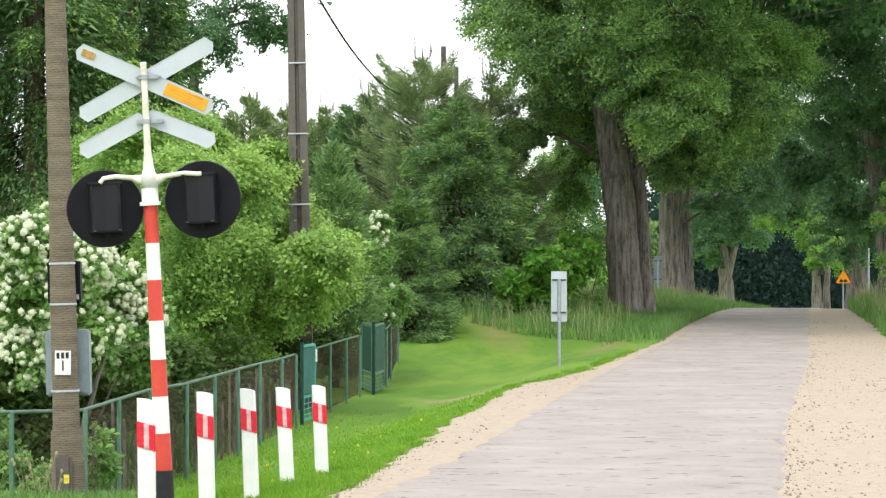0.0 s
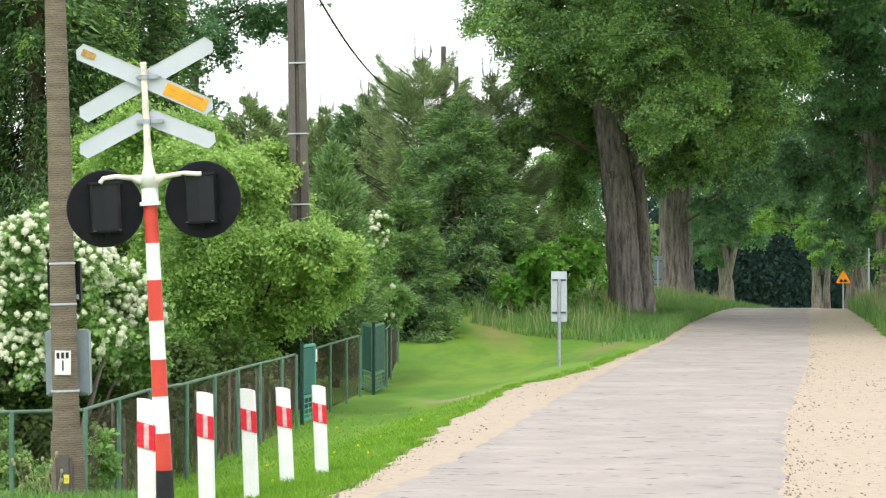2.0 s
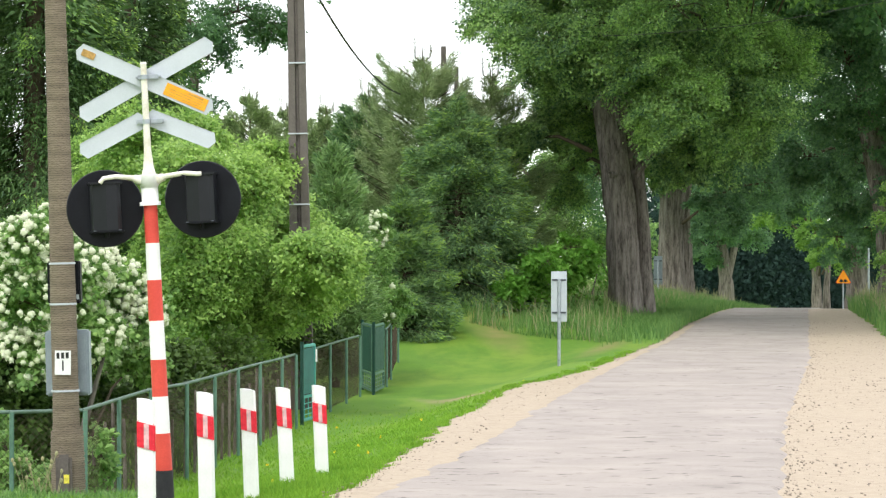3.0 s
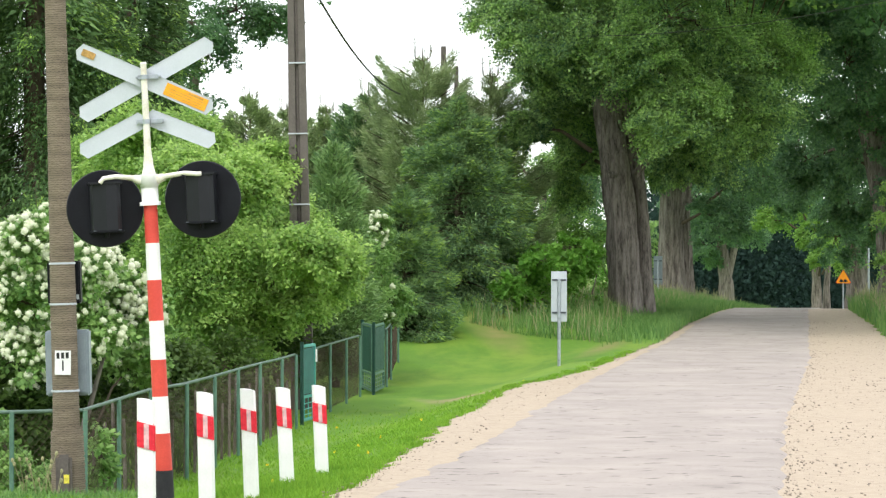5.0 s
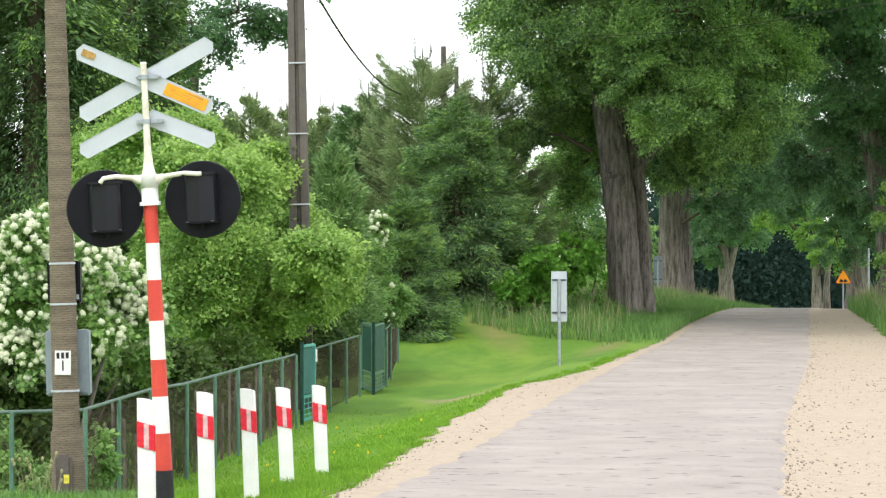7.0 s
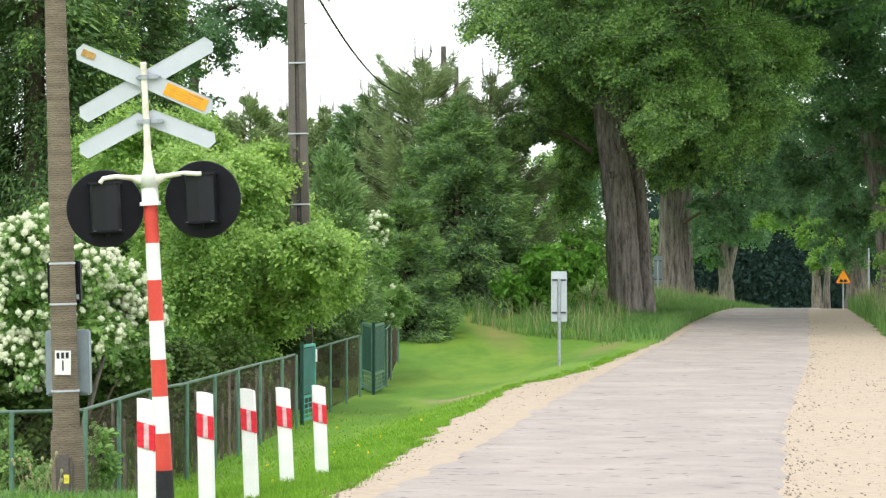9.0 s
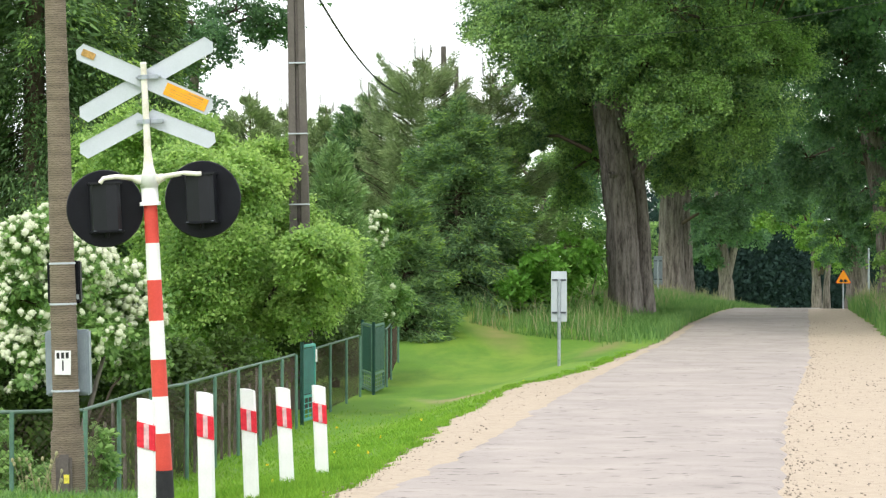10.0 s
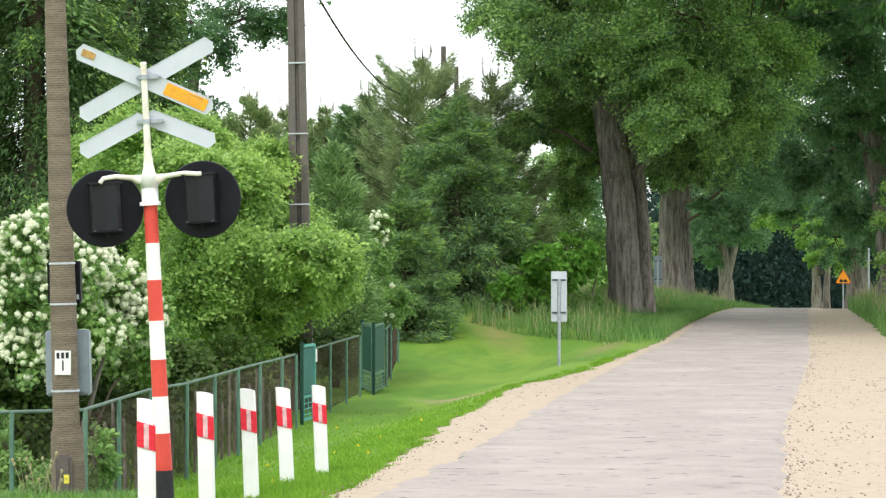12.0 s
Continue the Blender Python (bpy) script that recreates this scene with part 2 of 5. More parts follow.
def finer(path, radii, step):
    """More rings along a path, for bark that winds."""
    p, r = [], []
    for a, b, ra, rb in zip(path, path[1:], radii, radii[1:]):
        a, b = Vector(a), Vector(b)
        n = max(1, int((b - a).length / step))
        for k in range(n):
            p.append(a.lerp(b, k / n))
            r.append((ra + (rb - ra) * k / n) * (1 + 0.05 * noise.noise(a.lerp(b, k / n) * 1.7)))
    return p + [Vector(path[-1])], r + [radii[-1]]


def unit(v):
    return v / np.maximum(np.linalg.norm(v, axis=1, keepdims=True), 1e-6)


def mesh_of(name, verts, faces):
    """A mesh from arrays that code made: faces all of one size."""
    me = bpy.data.meshes.new(name)
    n, k = faces.shape
    me.vertices.add(len(verts))
    me.vertices.foreach_set("co", verts.astype(np.float32).ravel())
    me.loops.add(n * k)
    me.loops.foreach_set("vertex_index", faces.astype(np.int32).ravel())
    me.polygons.add(n)
    me.polygons.foreach_set("loop_start", np.arange(0, n * k, k, dtype=np.int32))
    me.update(calc_edges=True)
    return me


def leaves(rng, pts, out, size, width=0.42, droop=0.35, stray=0.9, face=None, fine=False):
    """Leaves at the points: folded pairs of triangles, or single pointed ones where they are small and far."""
    n = len(pts)
    d = unit(out + rng.normal(0, stray, (n, 3)) - np.array((0, 0, droop)))
    s = unit(np.cross(d, rng.normal(0, 1, (n, 3)) if face is None else face + rng.normal(0, 0.5, (n, 3))))
    up = np.cross(s, d)
    ln = (size * rng.uniform(0.65, 1.3, n))[:, None]
    if fine:
        lean = (rng.uniform(0.05, 0.45, n))[:, None]
        v = np.stack([pts + d * ln * lean - s * ln * width, pts + d * ln * (0.5 - lean) + s * ln * width, pts + d * ln], 1).reshape(-1, 3)
        return v, 3 * np.arange(n)[:, None] + np.array([0, 1, 2])
    mid = pts + d * ln * 0.45 + up * ln * 0.1
    v = np.stack([pts, mid + s * ln * width, pts + d * ln, mid - s * ln * width], 1).reshape(-1, 3)
    b = 4 * np.arange(n)[:, None]
    f = np.concatenate([b + np.array([0, 1, 2]), b + np.array([0, 2, 3])], 1).reshape(-1, 3)
    return v, f


def merge(*sets):
    vs, fs, k = [], [], 0
    for v, f in sets:
        vs.append(v)
        fs.append(f + k)
        k += len(v)
    return np.concatenate(vs), np.concatenate(fs)


def bough_leaves(rng, c, r, clumps, per, size, spread=0.34, droop=0.35, width=0.42, fine=False, thick=0.2):
    """Sprays of leaves on an uneven ellipsoid about c with radii r: layered, drooping at their ends, with gaps between."""
    d = unit(rng.normal(0, 1, (clumps, 3)) + np.array((0, 0, 0.15)))
    rad = rng.uniform(0.3, 0.95, clumps) ** 0.6
    cl = np.array(c) + d * rad[:, None] * np.array(r)
    axis = unit(d * np.array((1, 1, 0.35)) + rng.normal(0, 0.25, (clumps, 3)) - np.array((0, 0, 0.1)))
    across = unit(np.cross(axis, np.array((0, 0, 1)) + rng.normal(0, 0.25, (clumps, 3))))
    k = np.repeat(np.arange(clumps), (per * rng.uniform(0.5, 1.5, clumps)).astype(int))
    n, big = len(k), np.mean(r) * spread
    t = rng.uniform(-0.6, 1.5, n)
    off = axis[k] * (t * big)[:, None] + across[k] * (rng.normal(0, 0.62, n) * big * (1.25 - 0.45 * np.abs(t)))[:, None] + rng.normal(0, thick * big, (n, 3))
    off[:, 2] -= big * 0.28 * np.maximum(t, 0) ** 2
    face = d[k] * 0.6 + np.array((0, 0, 1.0))
    return leaves(rng, cl[k] + off, axis[k] * 0.8, size, width, droop, 0.75, face, fine), cl


def twigs(bm, rng, start, ends, r0, r1=0.006, seg=4):
    for e in ends:
        a, b = Vector(start), Vector(e)
        m = a.lerp(b, 0.5) + Vector(rng.normal(0, 0.06, 3)) * (b - a).length + Vector((0, 0, 0.08 * (b - a).length))
        tube(bm, [a, m, b], [r0, (r0 + r1) / 2, r1], seg, caps=False)
    return bm


SWAYS = []


def swaying(ob, amount, pace, lag):
    """Note a part that the wind moves: degrees, cycles a second, lag in radians."""
    SWAYS.append((ob, amount, pace, lag))
    return ob


# ---- ground, road and verges ----
def road_left(y):
    """The asphalt's edge beside the lawn."""
    ease = float(np.interp(y, [25, 30, 36.5, 44, 53, 60, 68], [0, -0.05, -0.19, -0.33, -0.33, -0.28, 0]))
    return ease - 0.67 + 0.1335 * (y - 25) + (0.00035 * (y - 60) ** 2 if y > 60 else 0) * (1 if y < 130 else 0) + (0.049 * (y - 130) + 1.715 if y >= 130 else 0)


def road_right(y):
    """The asphalt's other edge: the road narrows a little up the rise."""
    return road_left(y) + float(np.interp(y, [0, 25, 30, 36.5, 44, 53, 60, 68, 77, 95, 120], [3.75, 3.7, 3.66, 3.69, 3.86, 3.9, 3.88, 3.44, 3.3, 2.75, 2.75]))


def shoulder_right(y):
    return road_right(y) + float(np.interp(y, [0, 60, 77, 97, 130], [2.0, 1.9, 1.5, 1.1, 1.0]))


PROFILE = [(-400, 0.1), (0, 0.12), (15, 0.05), (20, 0.0), (25, -0.10), (30, -0.17), (35, -0.21), (44, -0.235), (59, -0.24), (68, -0.14), (77, 0.0), (88, 0.045), (95, 0.035),
           (105, -0.16), (120, -0.6), (150, -1.7), (200, -3.2), (300, -5), (2500, -6)]


def road_z(y):
    return float(np.interp(y, [p[0] for p in PROFILE], [p[1] for p in PROFILE]))


def smooth(a, b, v):
    t = min(1, max(0, (v - a) / (b - a)))
    return t * t * (3 - 2 * t)


def ground_z(x, y):
    z, s, q = road_z(y), road_left(y) - x, x - shoulder_right(y)
    bump = 0.03 * noise.noise(Vector((x * 0.6, y * 0.3, 0))) if abs(x) < 60 else 0
    if s > 0:
        dip = -(0.47 + 0.06 * (1 - smooth(28.5, 32, y))) * smooth(0.7, 2.95, s) * smooth(24.3, 28, y) * (1 - smooth(60, 76, y))
        bank = 0.42 * smooth(66, 80, y) * smooth(1.0, 2.6, s) * (1 - smooth(120, 160, y))
        mound = 0.55 * math.exp(-((x - 0.9) / 1.1) ** 2 - ((y - 77) / 3.0) ** 2)
        return z - 0.03 + (dip + bank + mound + bump) * smooth(0.2, 1.2, s) - 0.2 * smooth(5, 14, s) * smooth(20, 30, y) * (1 - smooth(60, 76, y))
    if q > 0:
        return z - 0.03 + 0.35 * smooth(0.0, 1.5, q) * smooth(55, 75, y) + bump * smooth(0, 1, q)
    return z - 0.03


def build_ground():
    ys = np.unique(np.concatenate([np.linspace(-400, 10, 12), np.arange(12, 60, 0.6), np.arange(60, 140, 1.2), np.linspace(140, 400, 30), np.linspace(400, 2500, 12)]))
    offs = np.unique(np.concatenate([np.linspace(-1500, -60, 10), np.linspace(-60, -14, 16), np.arange(-14, 9, 0.35), np.linspace(9, 40, 14), np.linspace(40, 1500, 10)]))
    v = np.array([(road_left(min(max(y, -50), 300)) + o, y, ground_z(road_left(min(max(y, -50), 300)) + o, min(y, 400)) if y > -60 else 0.1) for y in ys for o in offs])
    n = len(offs)
    f = np.array([(i * n + j, i * n + j + 1, (i + 1) * n + j + 1, (i + 1) * n + j) for i in range(len(ys) - 1) for j in range(n - 1)])
    me = mesh_of("ground", v, f)
    me.shade_smooth()
    me.materials.append(GRASS_SOIL)
    tagged(new("ground", me), "green mown grass and meadow ground beside the road", "ground", kind="structure")


def edge_noise(y, seed, a, b):
    return a * noise.noise(Vector((seed, y * 0.9, 0))) + b * noise.noise(Vector((seed, y * 2.2, 3)))


def strip(name, mat, lift, left, right, label, category, cols):
    """A sheet along the road between two uneven edges."""
    ys = np.unique(np.concatenate([np.arange(-40, 14, 2.0), np.arange(14, 60, 0.22), np.arange(60, 130, 0.5), np.arange(130, 300, 4)]))
    v, f = [], []
    for y in ys:
        a, b = left(y), right(y)
        for k in range(cols + 1):
            x = a + (b - a) * k / cols
            e = min(k, cols - k) / cols
            floor = ground_z(x, y) + 0.03 if name == "gravel_shoulder" else road_z(y)
            v.append((x, y, floor + (lift if e else -0.02) + 0.012 * noise.noise(Vector((x * 0.8, y * 0.4, 7)))))
    n = cols + 1
    f = [(i * n + j, i * n + j + 1, (i + 1) * n + j + 1, (i + 1) * n + j) for i in range(len(ys) - 1) for j in range(cols)]
    me = mesh_of(name, np.array(v), np.array(f))
    me.shade_smooth()
    me.materials.append(mat)
    return tagged(new(name, me), label, category, kind="structure")


def gravel_left(y):
    wide = float(np.interp(y, [25, 28.3, 31.8, 36.5, 42, 46.7, 48.7, 50.2, 54.2, 59.5, 62.2, 75], [0.28, 0.4, 0.55, 0.76, 0.72, 0.94, 0.84, 0.6, 0.3, 0.24, 0.15, 0.06]))
    return road_left(y) - max(0.05, wide) + edge_noise(y, 2, 0.14, 0.05)


build_ground()
strip("gravel_shoulder", GRAVEL, 0.02, gravel_left, lambda y: shoulder_right(y) + edge_noise(y, 9, 0.15, 0.1),
      "pale sandy gravel shoulder along both road edges", "gravel shoulder", 30)
strip("road", ASPHALT, 0.045, lambda y: road_left(y) + 0.12 + edge_noise(y, 5, 0.14, 0.08) + 0.05 * noise.noise(Vector((5, y * 5.0, 1))), lambda y: road_right(y) - 0.07 + edge_noise(y, 6, 0.08, 0.02),
      "narrow worn grey asphalt road climbing to a crest", "road", 24)


# ---- crossing signal ----
def board(length, width):
    """A sheet board with a narrow folded rim and blunt pointed ends, lying along x."""
    bm = bmesh.new()
    h, w = length / 2, width / 2
    c = w * 0.53
    ring = [(-h + c, -w), (h - c, -w), (h, 0), (h - c, w), (-h + c, w), (-h, 0)]
    front = [bm.verts.new((x, 0.012, z)) for x, z in ring]
    back = [bm.verts.new((x, -0.012, z)) for x, z in ring]
    inner = [bm.verts.new((x * (1 - 0.02 / length), -0.012, z * 0.95)) for x, z in ring]
    sunk = [bm.verts.new((x * (1 - 0.02 / length), -0.008, z * 0.95)) for x, z in ring]
    bm.faces.new(front)
    bm.faces.new(sunk[::-1])
    for a, b in ((front, back), (back, inner), (inner, sunk)):
        for k in range(6):
            bm.faces.new((a[k], b[k], b[(k + 1) % 6], a[(k + 1) % 6]))
    bmesh.ops.recalc_face_normals(bm, faces=bm.faces)
    return bm


def put(ob, x, y, z, rx=0, ry=0, rz=0):
    ob.matrix_basis = pose(x, y, z, rx, ry, rz)
    return ob


def crossing_signal():
    t = thing("crossing_signal", -2.215, 23.65, -0.03, "red and white striped crossing signal with cross boards seen from behind", "crossing signal", lean=-2.9)
    marks = [0.235, 0.53, 0.825, 1.12, 1.43, 1.755, 2.05, 2.36]
    part("foot", rod(-0.4, 0.235, 0.077, 0.071), TAR, t, "black painted pole foot")
    for k, (a, b) in enumerate(zip(marks, marks[1:])):
        part("pole_band", rod(a, b, 0.068 - 0.002 * k, 0.066 - 0.002 * k), RED if k % 2 == 0 else WHITE, t, "red painted band" if k % 2 == 0 else "white painted band")
    collar = a_tube([(0, 0, 2.35), (0, 0, 2.38), (0, 0, 2.38), (0, 0, 2.48), (0, 0, 2.5), (0, 0, 2.5), (0, 0, 2.6)], [0.085, 0.085, 0.068, 0.068, 0.068, 0.075, 0.072], 20)
    part("collar", collar, WHITE, t, "white enamelled pole head")
    part("upper_pole", a_tube([(0, 0, 2.58), (0, 0, 2.66), (0, 0, 2.78), (0, 0, 2.95), (0, 0, 3.48)], [0.062, 0.042, 0.03, 0.027, 0.024], 16), CREAM, t, "slim cream upper pole")
    part("pole_cap", rod(3.48, 3.495, 0.03, 0.022), CREAM, t)
    # cross of two boards, and a chevron below it for the second track
    b1 = put(part("cross_board", board(1.19, 0.138), ALU, t), 0.0, 0.045, 3.36, 0, 26.2, 0)
    put(part("cross_board", board(1.22, 0.138), ALU, t), 0.01, 0.075, 3.36, 0, -26.5, 0)
    put(part("lower_board", board(0.60, 0.135), ALU, t), -0.275, 0.06, 2.925, 0, -25.5, 0)
    put(part("lower_board", board(0.60, 0.135), ALU, t), 0.265, 0.06, 2.95, 0, 23.5, 0)
    lab = part("warning_label", a_box(0.36, -0.0145, 0.0, 0.36, 0.003, 0.10, bevel=0.001), ORANGE, b1, "orange notice sticker with unreadable print")
    ink = bmesh.new()
    for r in range(4):
        box(ink, 0.36 + (0.0 if r else 0.07), -0.017, 0.032 - 0.021 * r, 0.30 if r else 0.14, 0.002, 0.004)
    for c in range(6):
        box(ink, 0.36 + 0.02 + 0.022 * c, -0.0172, 0.034, 0.014, 0.002, 0.014)
    part("print_line", ink, BROWN_LABEL, b1)
    part("small_label", a_box(-0.49, -0.0145, 0.005, 0.11, 0.003, 0.055), BROWN_LABEL, b1, "faded brown sticker")
    for z, w in ((3.375, 0.17), (3.02, 0.22)):
        part("clamp", a_box(0.03, 0.02, z, w, 0.03, 0.035, bevel=0.005), ZINC, t, "steel pole clamp")
        part("clamp_ring", rod(z - 0.018, z + 0.018, 0.034, 0.034), ZINC, t)
        for x in (-0.06, 0.13):
            part("clamp_bolt", a_tube([(x, 0.0, z), (x, 0.045, z)], [0.009, 0.009], 6), ZINC, t)
    # lamp arms, screens and housings; the lamps face away, down the road
    for side, dx, zc, turn in ((-1, -0.37, 2.365, 10), (1, 0.415, 2.40, -6)):
        arm = a_tube([(0.05 * side, 0, 2.56), (0.16 * side, -0.04, 2.58), (dx * 0.7, -0.09, 2.592), (dx * 0.95, -0.12, 2.58), (dx * 1.03, -0.12, zc + 0.18)], [0.028, 0.021, 0.019, 0.018, 0.018], 12)
        part("lamp_arm", arm, CREAM, t, "curved cream pipe arm")
        part("arm_flange", a_tube([(0.05 * side, 0, 2.55), (0.12 * side, -0.02, 2.572)], [0.042, 0.03], 12), CREAM, t)
        disc = bmesh.new()
        tube(disc, [(0, -0.012, 0), (0, 0.0, 0), (0, 0.012, 0)], [0.303, 0.31, 0.303], 56)
        d = put(part("screen", disc, BLACK, t, "round black background screen"), dx, 0.07, zc - 0.02, 0, 0, turn)
        hood, ring = bmesh.new(), [(-0.12, -0.015), (-0.12, -0.10), (-0.105, -0.13), (0.0, -0.175), (0.085, -0.165), (0.115, -0.14), (0.12, -0.10), (0.12, -0.015)]
        lo = [hood.verts.new((hx, hy, -0.18)) for hx, hy in ring]
        hi = [hood.verts.new((hx, hy, 0.19)) for hx, hy in ring]
        for i in range(8):
            hood.faces.new((lo[i], lo[(i + 1) % 8], hi[(i + 1) % 8], hi[i]))
        bmesh.ops.recalc_face_normals(hood, faces=hood.faces)
        h = part("lamp_housing", hood, HOUSING, d, "black ribbed lamp housing")
        part("housing_lid", a_box(0, -0.095, 0.20, 0.27, 0.18, 0.02, bevel=0.006), HOUSING, d)
        part("housing_floor", a_box(0, -0.095, -0.185, 0.27, 0.17, 0.02, bevel=0.006), BLACK, d)
        part("cable_gland", a_tube([(0.0, -0.09, -0.19), (0.0, -0.09, -0.235)], [0.02, 0.016], 8), BLACK, d)
        for bx in (-0.1, 0.1):
            part("latch", a_box(bx, -0.185, -0.178, 0.022, 0.012, 0.008), IRON, d)
        lens = a_tube([(0, 0.012, 0), (0, 0.05, 0)], [0.105, 0.095], 24)
        part("lens", lens, REFLECT_RED, d, "red signal lens facing down the road")
        part("visor", a_tube([(0, 0.012, 0.03), (0, 0.2, 0.03)], [0.13, 0.13], 24, caps=False), BLACK, d)


crossing_signal()


# ---- marker posts ----
def marker_post():
    t = thing("marker_post", 0, 0, 0, "white plastic marker post with red reflective band in grass", "marker post", "marker posts beside the road")
    bm = bmesh.new()
    w, d, h = 0.064, 0.04, 0.92
    ring = [(-w, -d * 0.5), (-w * 0.72, -d), (w * 0.72, -d), (w, -d * 0.5), (w, d * 0.6), (w * 0.4, d), (-w * 0.4, d), (-w, d * 0.6)]
    low = [bm.verts.new((x, y, -0.35)) for x, y in ring]
    top = [bm.verts.new((x, y, h - 0.025 * (x + w) / (2 * w) - 0.006 * (abs(x) > 0.9 * w))) for x, y in ring]
    for k in range(8):
        bm.faces.new((low[k], low[(k + 1) % 8], top[(k + 1) % 8], top[k]))
    bm.faces.new(top)
    bm.faces.new(low[::-1])
    bmesh.ops.recalc_face_normals(bm, faces=bm.faces)
    part("post_body", bm, WHITE, t)
    band = bmesh.new()
    box(band, 0, -0.004, 0.645, 0.132, 0.085, 0.205, bevel=0.012)
    for v in band.verts:
        v.co.z -= 0.28 * v.co.x
    b = part("reflective_band", band, REFLECT_RED, t, "red reflective band")
    part("reflector_strip", a_box(0.002, -0.049, 0.645, 0.036, 0.006, 0.178, bevel=0.002), REFLECT_PINK, b, "pale reflector strip")
    return t


POSTS = [(-2.115, 21.2, -0.01, 0.6), (-1.845, 23.2, -0.06, 1.2), (-1.61, 24.95, -0.115, 2.2), (-1.395, 26.6, -0.18, 2.8), (-1.16, 28.5, -0.25, 2.4)]
first_post = marker_post()
for k, (x, y, z, lean) in enumerate(POSTS):
    m = pose(x, y, z, 1.0, -lean, 4 + 3 * math.sin(5 * k))
    if k:
        copy_thing(first_post, m)
    else:
        first_post.matrix_basis = m


# ---- poles and wires ----
def old_pole():
    """The near pole: ridged weathered shaft on a wider footing, with boxes strapped to its far side."""
    t = thing("utility_pole", -3.41, 27.0, -0.42, "weathered brown ridged utility pole with number plate and strapped boxes", "utility pole", lean=-1.5)
    path, rad = [], []
    for k in range(380):
        z = 0.75 + k * 0.018
        path.append((0, 0, z))
        rad.append((0.125 - 0.0075 * (z - 0.75)) * (1 + (0.02 if k % 2 else -0.02)))
    part("shaft", a_tube(path, rad, 14, 0.05), OLD_WOOD, t)
    foot, fr = [], []
    for k in range(60):
        z = -0.7 + k * 0.025
        foot.append((0.005, 0, z))
        fr.append((0.155 - 0.01 * z) * (1 + (0.03 if k % 2 else -0.02)) * (0.9 if k > 57 else 1))
    part("footing", a_tube(foot, fr, 14, 0.06), OLD_WOOD, t, "ridged pole footing")
    for z in (1.10, 1.89, 2.26):
        r = 0.125 - 0.0075 * (z - 0.75) + 0.008
        part("steel_band", rod(z - 0.009, z + 0.009, r), ALU, t, "shiny steel strap")
    part("plate", a_box(0.0, -0.134, 1.36, 0.145, 0.008, 0.22, Matrix.Rotation(radians(2), 4, "Y")), WHITE, t, "white stencilled number plate")
    marks = bmesh.new()
    for x in (-0.042, 0.0, 0.042):
        box(marks, x, -0.1395, 1.425, 0.026, 0.003, 0.055)
    part("marking", marks, INK, t, "dark worn marking")
    cu = bpy.data.curves.new("number", "FONT")
    cu.body, cu.size, cu.extrude, cu.align_x = "1", 0.14, 0.001, "CENTER"
    n = new("number", cu)
    cu.materials.append(INK)
    n.parent = t
    n.matrix_basis = pose(0.0, -0.1395, 1.285, 90, 0, 0)
    cab = part("cabinet", a_box(0.005, 0.24, 1.345, 0.40, 0.2, 0.60, bevel=0.015), BOX_AND_SHADED_SIGN, t, "grey steel cabinet strapped behind the pole")
    part("cabinet_rim", a_box(0.005, 0.12, 1.345, 0.36, 0.03, 0.55, bevel=0.01), BOX_AND_SHADED_SIGN, cab)
    hood = part("black_box", a_box(-0.005, 0.2, 2.085, 0.30, 0.16, 0.39, bevel=0.012), BLACK, t, "black equipment box")
    part("seal", a_box(0.12, 0.115, 1.95, 0.025, 0.004, 0.045), ALU, hood)
    duct = part("cable_cover", a_box(-0.01, -0.175, 0.27, 0.15, 0.05, 0.52, bevel=0.03), CONCRETE, t, "grey cable guard at the foot")
    part("tag", a_box(0.015, -0.203, 0.31, 0.05, 0.004, 0.08), YELLOW, duct, "small yellow tag")


def concrete_pole(name, x, y, top, w, label, lean=0.0):
    """A prefabricated pole: two flanges with a web between them."""
    g = ground_z(x, y) - 0.1
    t = thing(name, x, y, g, label, "utility pole", lean=lean)
    h = top - g
    bm = bmesh.new()
    for sx in (-1, 1):
        lo, hi = w * 0.64, w * 0.40
        vs = []
        for z, k in ((0, lo), (h, hi)):
            a, b = sx * k, sx * k * 0.22
            vs.append([bm.verts.new(p) for p in ((a, -k, z), (b, -k * 0.9, z), (b, k * 0.9, z), (a, k, z))])
        for i in range(4):
            bm.faces.new((vs[0][i], vs[0][(i + 1) % 4], vs[1][(i + 1) % 4], vs[1][i]))
        bm.faces.new(vs[1])
    bmesh.ops.recalc_face_normals(bm, faces=bm.faces)
    part("flange", bm, CONCRETE, t)
    web = bmesh.new()
    tube(web, [(0, 0, 0), (0, 0, h)], [w * 0.42, w * 0.28], 4)
    part("web", web, CONCRETE, t)
    z = 2.36
    while z < h - 0.2:
        k = w * (0.64 - 0.24 * z / h) + 0.008
        part("steel_strap", a_box(0, 0, z, 2 * k, 2 * k, 0.022), ALU, t)
        z += 1.19
    return t


def wire(a, b, sag, r, label):
    pts = [Vector(a).lerp(Vector(b), k / 24) - Vector((0, 0, sag * 4 * (k / 24) * (1 - k / 24))) for k in range(25)]
    me = bpy.data.meshes.new("overhead_wire")
    bm = a_tube(pts, [r] * 25, 6)
    bm.to_mesh(me)
    bm.free()
    me.materials.append(LINE)
    tagged(new("overhead_wire", me), label, "cable")


old_pole()
concrete_pole("concrete_pole", -2.36, 50.0, 8.3, 0.30, "grey brown prefabricated concrete pole with steel straps", lean=-1.0)
concrete_pole("concrete_pole", 0.02, 105.0, 9.15, 0.24, "distant concrete utility pole behind pine tops")
concrete_pole("concrete_pole", 0.58, 128.0, 9.85, 0.24, "farther concrete utility pole behind pine tops")
